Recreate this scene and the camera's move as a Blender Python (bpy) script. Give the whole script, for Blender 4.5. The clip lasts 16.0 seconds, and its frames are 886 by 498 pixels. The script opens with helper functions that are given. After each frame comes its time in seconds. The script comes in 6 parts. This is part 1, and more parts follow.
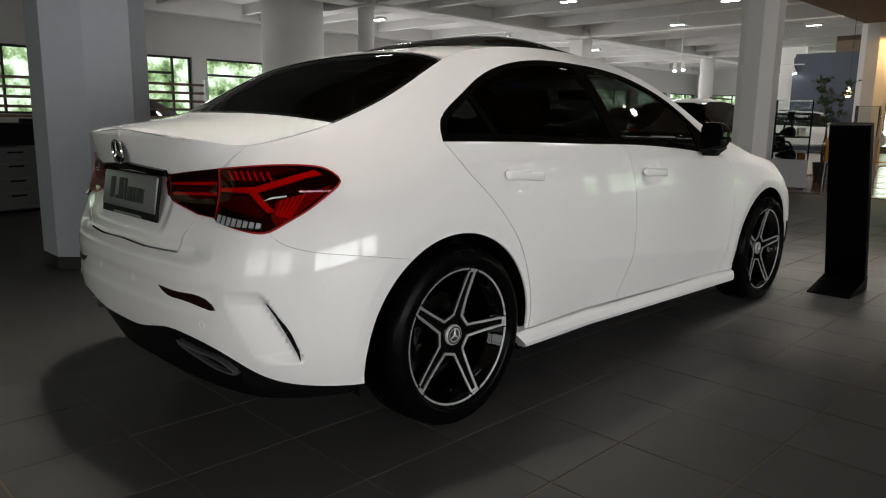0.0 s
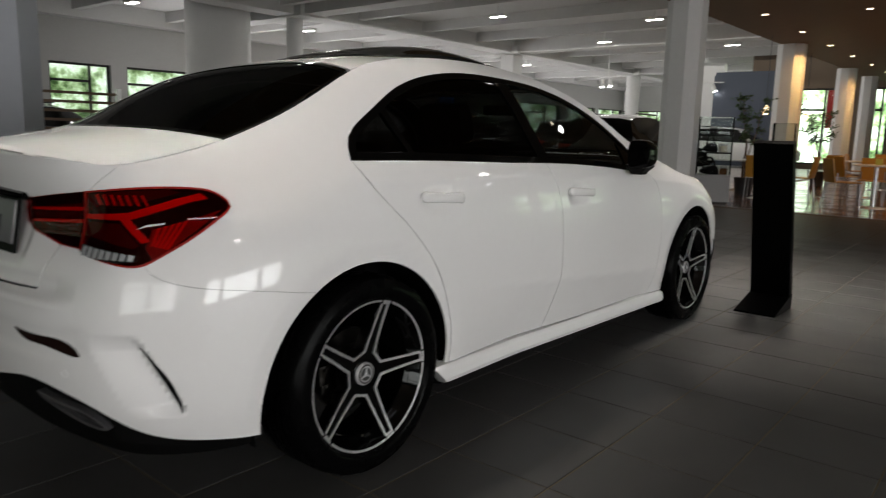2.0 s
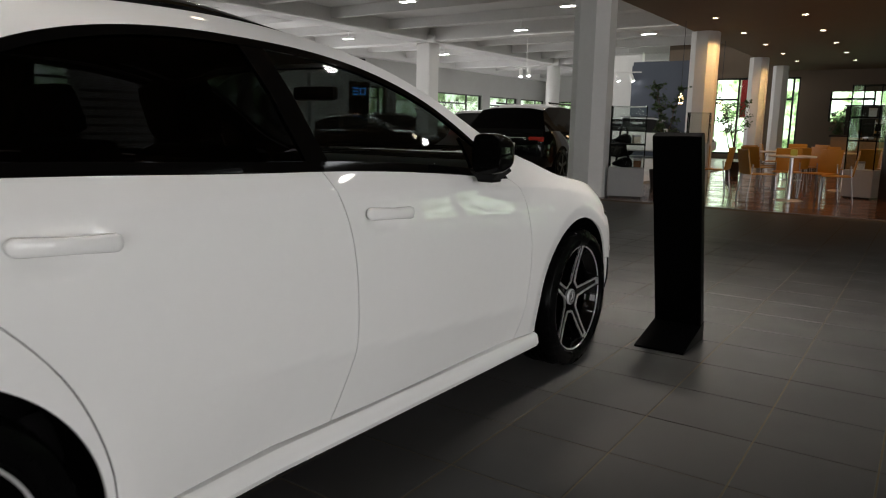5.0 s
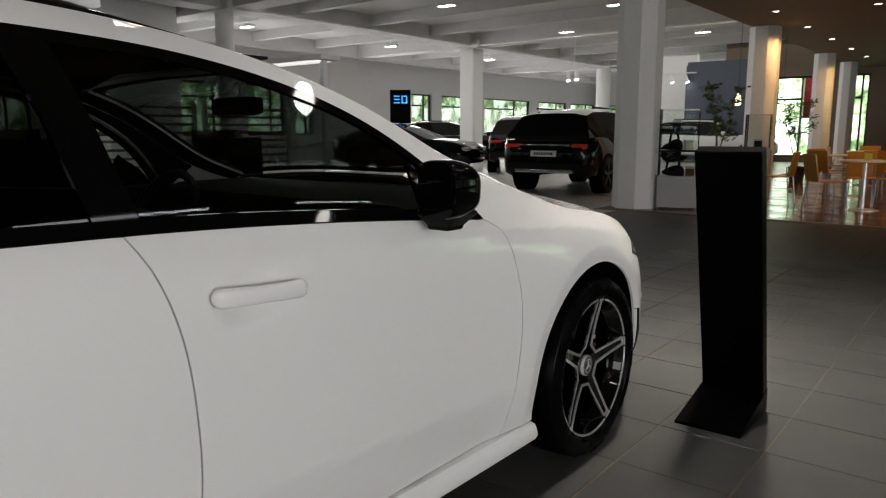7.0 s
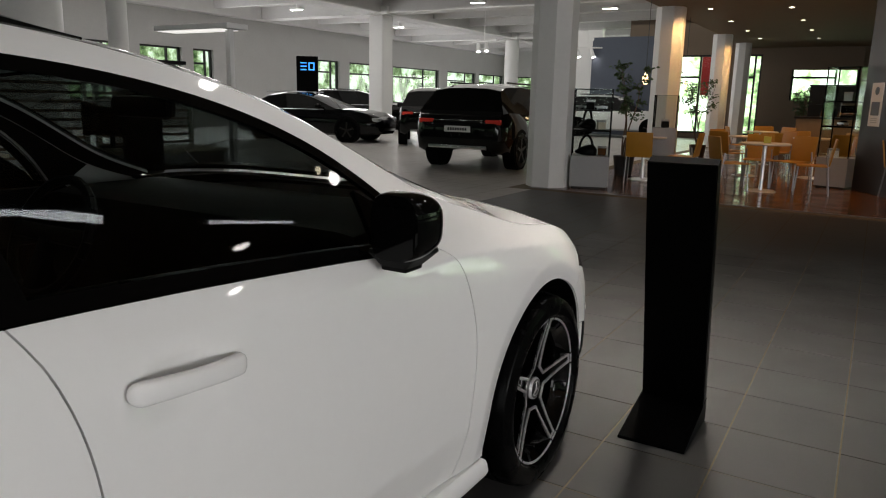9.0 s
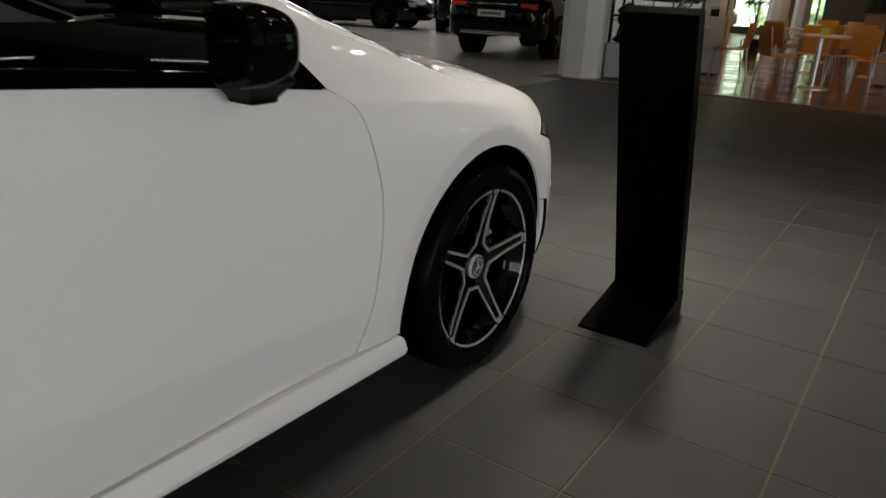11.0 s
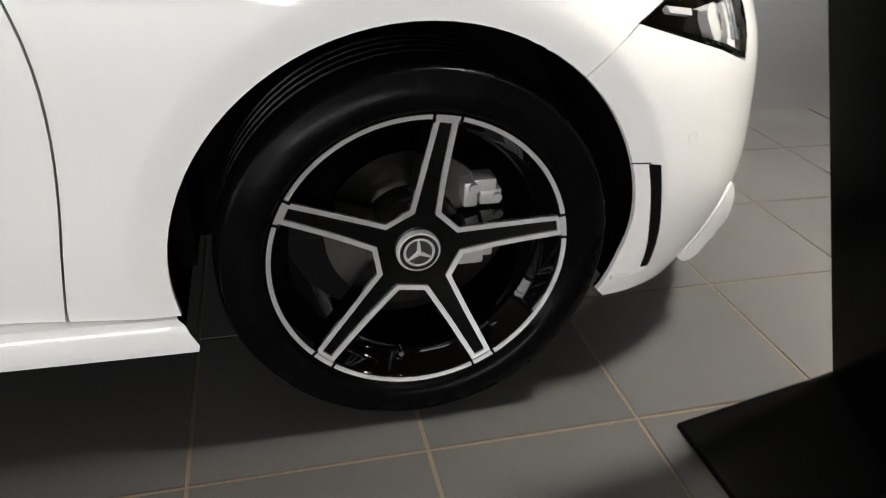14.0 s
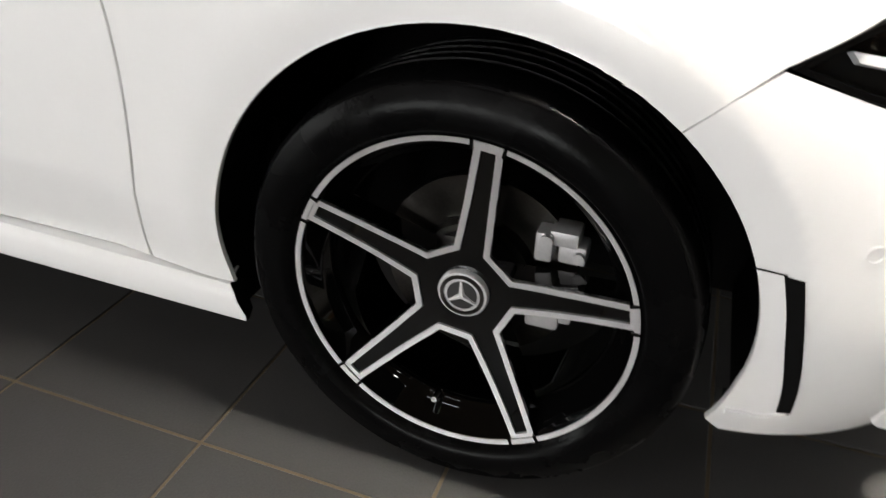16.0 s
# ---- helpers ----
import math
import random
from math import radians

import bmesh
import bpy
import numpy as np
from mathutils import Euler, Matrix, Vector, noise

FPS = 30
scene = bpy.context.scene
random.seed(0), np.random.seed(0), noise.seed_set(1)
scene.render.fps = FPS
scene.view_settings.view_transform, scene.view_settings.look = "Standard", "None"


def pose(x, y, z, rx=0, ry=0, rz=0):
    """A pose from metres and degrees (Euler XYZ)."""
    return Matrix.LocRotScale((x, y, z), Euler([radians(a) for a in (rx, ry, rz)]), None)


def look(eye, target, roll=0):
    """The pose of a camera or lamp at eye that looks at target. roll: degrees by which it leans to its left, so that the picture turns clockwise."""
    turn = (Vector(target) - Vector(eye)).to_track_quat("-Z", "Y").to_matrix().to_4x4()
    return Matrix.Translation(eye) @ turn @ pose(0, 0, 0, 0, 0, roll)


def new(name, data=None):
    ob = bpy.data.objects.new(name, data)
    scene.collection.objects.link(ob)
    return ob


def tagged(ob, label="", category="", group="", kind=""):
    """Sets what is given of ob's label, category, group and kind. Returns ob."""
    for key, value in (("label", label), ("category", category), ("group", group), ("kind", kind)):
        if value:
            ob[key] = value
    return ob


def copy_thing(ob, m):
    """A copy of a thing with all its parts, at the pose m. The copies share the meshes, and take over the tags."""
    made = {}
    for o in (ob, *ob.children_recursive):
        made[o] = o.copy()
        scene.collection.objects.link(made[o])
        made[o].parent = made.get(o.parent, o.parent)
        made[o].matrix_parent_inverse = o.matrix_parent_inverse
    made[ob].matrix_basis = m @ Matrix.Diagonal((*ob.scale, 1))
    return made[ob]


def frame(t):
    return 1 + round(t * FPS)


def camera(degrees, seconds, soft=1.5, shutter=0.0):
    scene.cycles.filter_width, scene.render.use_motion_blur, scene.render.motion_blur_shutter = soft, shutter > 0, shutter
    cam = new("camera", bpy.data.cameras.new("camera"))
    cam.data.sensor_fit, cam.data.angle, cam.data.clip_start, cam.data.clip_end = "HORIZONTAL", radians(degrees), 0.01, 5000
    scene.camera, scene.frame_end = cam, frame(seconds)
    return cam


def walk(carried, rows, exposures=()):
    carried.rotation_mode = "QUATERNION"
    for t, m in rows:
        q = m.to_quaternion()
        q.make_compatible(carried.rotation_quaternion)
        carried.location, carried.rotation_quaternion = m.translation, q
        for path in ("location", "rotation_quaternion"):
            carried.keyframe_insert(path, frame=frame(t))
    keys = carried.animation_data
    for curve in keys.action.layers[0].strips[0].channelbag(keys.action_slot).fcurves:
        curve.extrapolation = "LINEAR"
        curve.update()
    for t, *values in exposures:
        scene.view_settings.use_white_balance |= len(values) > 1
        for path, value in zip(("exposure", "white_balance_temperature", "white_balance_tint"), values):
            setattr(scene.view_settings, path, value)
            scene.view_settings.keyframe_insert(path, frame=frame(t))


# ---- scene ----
cam = camera(63.8, 16.0, soft=1.1, shutter=0.4)

PATH = [
    (0, (2.558, -1.776, 1.097), (1.165, -0.387, 0.737), 0.9),
    (0.5, (2.556, -1.768, 1.096), (1.169, -0.371, 0.743), 0.8),
    (1, (2.552, -1.757, 1.096), (1.18, -0.343, 0.75), 1.0),
    (1.5, (2.523, -1.711, 1.096), (1.161, -0.288, 0.746), 0.9),
    (2, (2.45, -1.554, 1.112), (1.187, -0.037, 0.79), 1.4),
    (2.5, (2.408, -1.413, 1.125), (1.228, 0.173, 0.823), 1.6),
    (3, (2.389, -1.17, 1.131), (1.181, 0.4, 0.856), 1.3),
    (3.5, (2.374, -0.985, 1.132), (1.137, 0.56, 0.846), 1.5),
    (4, (2.278, -0.756, 1.128), (1.102, 0.826, 0.788), 1.8),
    (4.5, (2.242, -0.571, 1.123), (1.135, 1.059, 0.776), 1.0),
    (6.8, (1.975, 0.416, 1.153), (0.779, 1.991, 0.855), -0.1),
    (7, (1.976, 0.465, 1.166), (0.746, 2.009, 0.842), -0.1),
    (7.5, (1.946, 0.57, 1.23), (0.719, 2.109, 0.877), 1.7),
    (8, (1.83, 0.617, 1.266), (0.761, 2.262, 0.877), 1.2),
    (8.2, (1.81, 0.586, 1.29), (0.779, 2.255, 0.897), 0.9),
    (10.3, (1.645, 0.71, 1.227), (0.681, 2.392, 0.739), 1.8),
    (10.5, (1.696, 0.744, 1.194), (0.746, 2.423, 0.665), 2.3),
    (11, (1.91, 0.968, 1.136), (0.852, 2.52, 0.449), 2.6),
    (11.5, (1.985, 1.227, 1.1), (0.865, 2.705, 0.353), 0.8),
    (12, (1.989, 1.526, 1.07), (0.845, 2.968, 0.288), -0.1),
    (12.5, (2.029, 1.792, 1.021), (0.708, 3.035, 0.178), 0.3),
    (13, (2.025, 2.061, 0.982), (0.536, 3.029, 0.063), 0.2),
    (13.5, (1.921, 2.32, 0.951), (0.349, 3.027, -0.063), 2.7),
    (14, (1.845, 2.499, 0.927), (0.169, 2.952, -0.067), 2.6),
    (14.5, (1.826, 2.671, 0.93), (0.108, 2.801, -0.087), 2.5),
    (15, (1.742, 2.806, 0.916), (0.027, 2.704, -0.108), 1.8),
    (15.5, (1.658, 2.874, 0.916), (0.016, 2.625, -0.198), 1.2),
    (16, (1.637, 2.971, 0.91), (0.021, 2.416, -0.129), 2.1),
]
EXPOSURES = [(0, -0.10), (2.5, -0.25), (4.5, -0.30), (7.0, -0.22), (10.3, -0.25), (10.6, -0.35), (11.0, -0.56), (11.8, -0.56), (12.4, -0.14), (13.0, 0.30), (14.0, 0.52), (15.0, 0.56), (16, 0.68)]
walk(cam, [(t, look(eye, target, roll)) for t, eye, target, roll in PATH], EXPOSURES)


# ---- small builders ----
def link(name, verts, faces, mat, parent=None, label="", smooth=False, mats=None, index=None):
    me = bpy.data.meshes.new(name)
    me.from_pydata([tuple(map(float, v)) for v in verts], [], [tuple(f) for f in faces])
    for m in mats or [mat]:
        me.materials.append(m)
    if index:
        for p, i in zip(me.polygons, index):
            p.material_index = i
    if smooth:
        for p in me.polygons:
            p.use_smooth = True
    me.update()
    ob = new(name, me)
    if parent:
        ob.parent = parent
    if label:
        tagged(ob, label)
    return ob


def part(name, bm, mat, parent=None, label="", smooth=False):
    """Links a bmesh as one mesh object under a thing or a part."""
    me = bpy.data.meshes.new(name)
    bm.normal_update()
    bm.to_mesh(me)
    bm.free()
    me.materials.append(mat)
    if smooth:
        for p in me.polygons:
            p.use_smooth = True
        me.set_sharp_from_angle(angle=radians(40))
    ob = new(name, me)
    if parent:
        ob.parent = parent
    if label:
        tagged(ob, label)
    return ob


def thing(name, at, label, category, group="", turn=0):
    ob = new(name)
    ob.empty_display_size = 0.1
    ob.matrix_basis = pose(*at, 0, 0, turn)
    return tagged(ob, label, category, group)


def add_box(bm, lo, hi, bevel=0.0, m=None):
    """A box between two corners, with rounded edges, added to bm."""
    lo, hi = Vector(lo), Vector(hi)
    mat = Matrix.Translation((lo + hi) / 2) @ Matrix.Diagonal((*(hi - lo), 1))
    r = bmesh.ops.create_cube(bm, size=1.0, matrix=mat)
    vs = r["verts"]
    if bevel:
        es = list({e for v in vs for e in v.link_edges})
        out = bmesh.ops.bevel(bm, geom=es, offset=bevel, segments=2, profile=0.6, affect="EDGES")
        vs = list({v for f in out["faces"] for v in f.verts} | {v for v in vs if v.is_valid})
    if m is not None:
        bmesh.ops.transform(bm, matrix=m, verts=[v for v in vs if v.is_valid])
    return vs


def box(lo, hi, bevel=0.0, m=None):
    bm = bmesh.new()
    add_box(bm, lo, hi, bevel, m)
    return bm


def add_tube(bm, a, b, r0, r1=None, sides=12):
    a, b = Vector(a), Vector(b)
    m = Matrix.Translation((a + b) / 2) @ (b - a).to_track_quat("Z", "Y").to_matrix().to_4x4()
    return bmesh.ops.create_cone(bm, cap_ends=True, segments=sides, radius1=r0, radius2=r0 if r1 is None else r1, depth=(b - a).length, matrix=m)["verts"]


def tube(a, b, r0, r1=None, sides=12):
    bm = bmesh.new()
    add_tube(bm, a, b, r0, r1, sides)
    return bm


def lathe(profile, sides=48, axis="z"):
    """Turns a profile of (radius, height) round an axis."""
    bm = bmesh.new()
    rings = []
    for r, h in profile:
        ring = []
        for i in range(sides):
            a = 2 * math.pi * i / sides
            c, s = r * math.cos(a), r * math.sin(a)
            ring.append(bm.verts.new((h, c, s) if axis == "x" else (c, s, h)))
        rings.append(ring)
    for p, q in zip(rings, rings[1:]):
        for i in range(sides):
            j = (i + 1) % sides
            bm.faces.new((p[i], p[j], q[j], q[i]))
    bmesh.ops.remove_doubles(bm, verts=bm.verts, dist=1e-6)
    bmesh.ops.recalc_face_normals(bm, faces=bm.faces)
    return bm


def prism(loop, z0, z1):
    """A flat outline of (x, y) raised from z0 to z1."""
    bm = bmesh.new()
    lo = [bm.verts.new((x, y, z0)) for x, y in loop]
    hi = [bm.verts.new((x, y, z1)) for x, y in loop]
    bm.faces.new(lo[::-1])
    bm.faces.new(hi)
    for i in range(len(loop)):
        j = (i + 1) % len(loop)
        bm.faces.new((lo[i], lo[j], hi[j], hi[i]))
    bmesh.ops.recalc_face_normals(bm, faces=bm.faces)
    return bm


# ---- materials ----
def material(name, color, rough=0.5, metal=0.0, coat=0.0, vary=0.0, scale=8.0, bump=0.0, bump_scale=60.0, spec=0.5, rough_vary=0.0, random_vary=0.0, coords="Object", fine=9):
    m = bpy.data.materials.new(name)
    m.use_nodes = True
    nt = m.node_tree
    b = nt.nodes["Principled BSDF"]
    b.inputs["Base Color"].default_value = (*color, 1)
    b.inputs["Roughness"].default_value = rough
    b.inputs["Metallic"].default_value = metal
    b.inputs["Coat Weight"].default_value = coat
    b.inputs["Coat Roughness"].default_value = 0.012
    b.inputs["Specular IOR Level"].default_value = spec
    tc = nt.nodes.new("ShaderNodeNewGeometry" if coords == "Position" else "ShaderNodeTexCoord")

    def tex(s, detail=4.0):
        t = nt.nodes.new("ShaderNodeTexNoise")
        t.inputs["Scale"].default_value = s
        t.inputs["Detail"].default_value = detail
        nt.links.new(tc.outputs[coords], t.inputs["Vector"])
        return t.outputs["Fac"]

    if vary or random_vary:
        big, grain = tex(scale), tex(scale * fine)
        add = nt.nodes.new("ShaderNodeMath")
        add.operation = "ADD"
        nt.links.new(big, add.inputs[0])
        nt.links.new(grain, add.inputs[1])
        value = add.outputs[0]
        if random_vary:
            info = nt.nodes.new("ShaderNodeObjectInfo")
            mul = nt.nodes.new("ShaderNodeMath")
            mul.operation = "MULTIPLY_ADD"
            mul.inputs[1].default_value = random_vary
            nt.links.new(info.outputs["Random"], mul.inputs[0])
            nt.links.new(value, mul.inputs[2])
            value = mul.outputs[0]
        ramp = nt.nodes.new("ShaderNodeMapRange")
        ramp.inputs["From Min"].default_value, ramp.inputs["From Max"].default_value = 0.6, 1.4 + random_vary
        ramp.inputs["To Min"].default_value, ramp.inputs["To Max"].default_value = 1 - vary, 1 + vary
        nt.links.new(value, ramp.inputs["Value"])
        mix = nt.nodes.new("ShaderNodeVectorMath")
        mix.operation = "SCALE"
        mix.inputs[0].default_value = color
        nt.links.new(ramp.outputs["Result"], mix.inputs["Scale"])
        nt.links.new(mix.outputs["Vector"], b.inputs["Base Color"])
    if rough_vary:
        r = nt.nodes.new("ShaderNodeMapRange")
        r.inputs["From Min"].default_value, r.inputs["From Max"].default_value = 0.35, 0.65
        r.inputs["To Min"].default_value, r.inputs["To Max"].default_value = max(rough - rough_vary, 0.02), rough + rough_vary
        nt.links.new(tex(scale * 0.7), r.inputs["Value"])
        nt.links.new(r.outputs["Result"], b.inputs["Roughness"])
    if bump:
        bn = nt.nodes.new("ShaderNodeBump")
        bn.inputs["Strength"].default_value = bump
        bn.inputs["Distance"].default_value = 0.002
        nt.links.new(tex(bump_scale), bn.inputs["Height"])
        nt.links.new(bn.outputs["Normal"], b.inputs["Normal"])
    return m


def glow(name, color, strength):
    m = bpy.data.materials.new(name)
    m.use_nodes = True
    b = m.node_tree.nodes["Principled BSDF"]
    b.inputs["Base Color"].default_value = (*color, 1)
    b.inputs["Emission Color"].default_value = (*color, 1)
    b.inputs["Emission Strength"].default_value = strength
    return m


def glass(name, color, gloss=0.0, shine=0.045, edge=0.90):
    """A thin pane: clear with a tint, and a mirror at grazing angles."""
    m = bpy.data.materials.new(name)
    m.use_nodes = True
    nt = m.node_tree
    nt.nodes.remove(nt.nodes["Principled BSDF"])
    t, g, f, mx, p, q = (nt.nodes.new("ShaderNode" + k) for k in ("BsdfTransparent", "BsdfGlossy", "LayerWeight", "MixShader", "Math", "Math"))
    t.inputs["Color"].default_value = (*color, 1)
    g.inputs["Roughness"].default_value = gloss
    p.operation, q.operation = "POWER", "MULTIPLY_ADD"
    p.inputs[1].default_value = 5.0
    q.inputs[1].default_value, q.inputs[2].default_value = edge, shine
    nt.links.new(f.outputs["Facing"], p.inputs[0])
    nt.links.new(p.outputs[0], q.inputs[0])
    nt.links.new(q.outputs[0], mx.inputs[0])
    nt.links.new(t.outputs[0], mx.inputs[1])
    nt.links.new(g.outputs[0], mx.inputs[2])
    nt.links.new(mx.outputs[0], nt.nodes["Material Output"].inputs["Surface"])
    return m


def foliage_backdrop(name, strength):
    """Trees and bright sky far outside the windows, out of focus."""
    m = bpy.data.materials.new(name)
    m.use_nodes = True
    nt = m.node_tree
    b = nt.nodes["Principled BSDF"]
    b.inputs["Base Color"].default_value = (0, 0, 0, 1)
    b.inputs["Roughness"].default_value = 1.0
    b.inputs["Specular IOR Level"].default_value = 0.0
    tc = nt.nodes.new("ShaderNodeTexCoord")
    n = nt.nodes.new("ShaderNodeTexNoise")
    n.inputs["Scale"].default_value, n.inputs["Detail"].default_value, n.inputs["Roughness"].default_value = 1.1, 6.0, 0.62
    nt.links.new(tc.outputs["Object"], n.inputs["Vector"])
    r = nt.nodes.new("ShaderNodeValToRGB")
    e = r.color_ramp.elements
    e[0].position, e[0].color = 0.36, (0.03, 0.06, 0.02, 1)
    e[1].position, e[1].color = 0.68, (0.95, 1.0, 0.95, 1)
    for pos, col in ((0.43, (0.14, 0.22, 0.09)), (0.50, (0.36, 0.50, 0.26)), (0.56, (0.72, 0.85, 0.66))):
        x = e.new(pos)
        x.color = (*col, 1)
    nt.links.new(n.outputs["Fac"], r.inputs["Fac"])
    nt.links.new(r.outputs["Color"], b.inputs["Emission Color"])
    b.inputs["Emission Strength"].default_value = strength
    return m


M_PAINT = material("white car paint", (0.80, 0.80, 0.79), 0.35, coat=1.0, vary=0.012, scale=3, spec=0.25)
M_BLACK = material("gloss black plastic", (0.002, 0.002, 0.002), 0.04, spec=0.16)
M_SATIN = material("matt black plastic", (0.003, 0.003, 0.003), 0.5, spec=0.1, vary=0.1, scale=20, bump=0.15, bump_scale=300)
M_SHELL = material("dark inner shell", (0.003, 0.003, 0.003), 0.9, spec=0.1)
M_RIMBLACK = material("gloss black wheel paint", (0.0015, 0.0015, 0.0015), 0.025, spec=0.34)
M_RUBBER = material("tyre rubber", (0.0018, 0.0018, 0.0019), 0.25, spec=0.055, vary=0.15, scale=14, bump=0.2, bump_scale=160, rough_vary=0.1)
M_ALU = material("machined aluminium", (0.90, 0.90, 0.91), 0.36, 0.88, vary=0.05, scale=40)
M_CHROME = material("chrome", (0.75, 0.75, 0.76), 0.06, 1.0)
M_DISC = material("brake disc steel", (0.055, 0.051, 0.047), 0.28, 1.0, vary=0.25, scale=25)
turned = M_DISC.node_tree.nodes.new("ShaderNodeTangent")
turned.direction_type, turned.axis = "RADIAL", "X"
M_DISC.node_tree.nodes["Principled BSDF"].inputs["Anisotropic"].default_value = 0.85
M_DISC.node_tree.links.new(turned.outputs["Tangent"], M_DISC.node_tree.nodes["Principled BSDF"].inputs["Tangent"])
M_SILVER = material("bright silver plastic", (0.78, 0.78, 0.79), 0.25, 0.25)
M_LAMPGREY = material("pale grey lamp plastic", (0.52, 0.51, 0.50), 0.35, vary=0.06, scale=30)
M_CAP = material("satin metal hub cap", (0.84, 0.84, 0.85), 0.22, 0.55, vary=0.05, scale=60)
M_CALIPER = material("grey cast caliper", (0.42, 0.42, 0.42), 0.4, 0.3, vary=0.12, scale=30, bump=0.2, bump_scale=200)
# Paler copy of the floor tile: window sheen on the hall floor, as colour.
M_PALETILE = material("polished hall tile paled for window sheen", (0.40, 0.385, 0.365), 0.33, spec=0.5, vary=0.06, scale=0.6, rough_vary=0.05)
M_RED = material("red lamp plastic", (0.24, 0.008, 0.006), 0.25, spec=0.3, vary=0.3, scale=25)
M_REDMID = material("deep red lamp plastic", (0.06, 0.002, 0.002), 0.2, spec=0.3, vary=0.3, scale=30)
M_REDDARK = material("dark red lamp plastic", (0.008, 0.0005, 0.0005), 0.05, coat=1.0, spec=0.4)
M_REDLIGHT = material("bright red reflector", (0.85, 0.06, 0.04), 0.25, spec=0.4)
M_CLEAR = material("clear ribbed lamp plastic", (0.55, 0.56, 0.58), 0.15, 0.5, bump=0.6, bump_scale=120)
M_REDLENS = glass("red lamp lens", (0.62, 0.020, 0.012), 0.0, 0.04)
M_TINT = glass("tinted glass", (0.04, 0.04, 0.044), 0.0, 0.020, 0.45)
M_LIGHTTINT = glass("light tinted glass", (0.66, 0.71, 0.69), 0.0, 0.035)
M_SCREEN = glass("shaded windscreen glass", (0.13, 0.15, 0.145))
M_STEEL = material("brushed steel tube", (0.30, 0.30, 0.31), 0.32, 0.8, vary=0.1, scale=30)
M_PANE = glass("clear glass", (0.9, 0.93, 0.92))
M_CASE = glass("thin clear case glass", (0.94, 0.96, 0.95), 0.0, 0.003)
M_CABIN = material("black cabin trim", (0.0035, 0.0035, 0.004), 0.6, spec=0.12, vary=0.15, scale=15, bump=0.1, bump_scale=120)
M_PLATE = material("grey show plate", (0.12, 0.12, 0.125), 0.3, vary=0.05, scale=8)
M_INK = material("dark ink", (0.015, 0.015, 0.015), 0.5)
# Pale blue grey, with the column's shade put into the paint.
M_SHADEGREY = material("blue grey column paint darkened for shade", (0.33, 0.35, 0.38), 0.7, vary=0.03, scale=2, bump=0.05, bump_scale=90)
M_STELE = material("satin black steel", (0.0012, 0.0012, 0.0012), 0.32, spec=0.03, vary=0.08, scale=4)
M_TILE = material("grey stone tile", (0.060, 0.059, 0.058), 0.45, spec=0.2, vary=0.2, scale=2.3, bump=0.2, bump_scale=220, rough_vary=0.06, random_vary=0.4, coords="Position", fine=110)
M_GROUT = material("sand coloured grout", (0.130, 0.100, 0.058), 0.85, vary=0.2, scale=30, bump=0.3, bump_scale=300)
# Darker copy of the stone tile, for the dimmer floor further off.
M_FARTILE = material("grey tile toned down further off", (0.048, 0.047, 0.046), 0.43, spec=0.2, vary=0.05, scale=0.6)
M_WOOD = material("reddish wood floor", (0.12, 0.05, 0.02), 0.17, vary=0.3, scale=3, rough_vary=0.08)
M_WHITE = material("white painted plaster", (0.74, 0.74, 0.73), 0.7, vary=0.03, scale=2, bump=0.05, bump_scale=90)
# White plaster made darker, for a wall that stands dim between its windows.
M_DIMWALL = material("white wall paint toned down", (0.50, 0.50, 0.49), 0.75, vary=0.04, scale=1.6, bump=0.05, bump_scale=90)
M_CEIL = material("white concrete ceiling", (0.62, 0.62, 0.61), 0.8, vary=0.05, scale=1.5, bump=0.08, bump_scale=40)
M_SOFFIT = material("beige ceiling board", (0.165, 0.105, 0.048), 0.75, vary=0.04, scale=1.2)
M_CAFEWALL = material("brown grey wall paint", (0.16, 0.12, 0.085), 0.7, vary=0.05, scale=2)
M_FRAME = material("black window frame", (0.012, 0.012, 0.012), 0.4)
M_GREYWALL = material("slate grey wall", (0.075, 0.09, 0.12), 0.7, vary=0.05, scale=2)
M_PLINTH = material("grey plinth paint", (0.36, 0.36, 0.36), 0.6, vary=0.04, scale=3)
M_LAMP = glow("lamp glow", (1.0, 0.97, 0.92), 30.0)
M_SPOT = glow("warm lamp glow", (1.0, 0.86, 0.62), 10.0)
M_STRIP = glow("strip lamp glow", (0.95, 0.97, 1.0), 11.0)
M_TREES = foliage_backdrop("garden outside", 1.8)
M_CAFETREES = foliage_backdrop("garden outside the cafe", 5.0)
# Dimmer backdrop for the unseen sides, so that reflections stay weak.
M_STREET = foliage_backdrop("dim greenery on the unseen sides", 0.5)

# ---- world and large lights ----
world = bpy.data.worlds.new("day")
scene.world = world
world.use_nodes = True
sky = world.node_tree.nodes.new("ShaderNodeTexSky")
sky.sky_type, sky.sun_disc, sky.sun_elevation, sky.sun_rotation = "NISHITA", False, radians(38), radians(120)
world.node_tree.links.new(sky.outputs["Color"], world.node_tree.nodes["Background"].inputs["Color"])
world.node_tree.nodes["Background"].inputs["Strength"].default_value = 0.08


def area(name, at, target, w, h, watts, color=(1, 1, 1), spread=180):
    la = bpy.data.lights.new(name, "AREA")
    la.shape, la.size, la.size_y, la.energy, la.color = "RECTANGLE", w, h, watts, color
    la.spread = radians(spread)
    ob = new(name, la)
    ob.matrix_basis = look(at, target)
    return ob


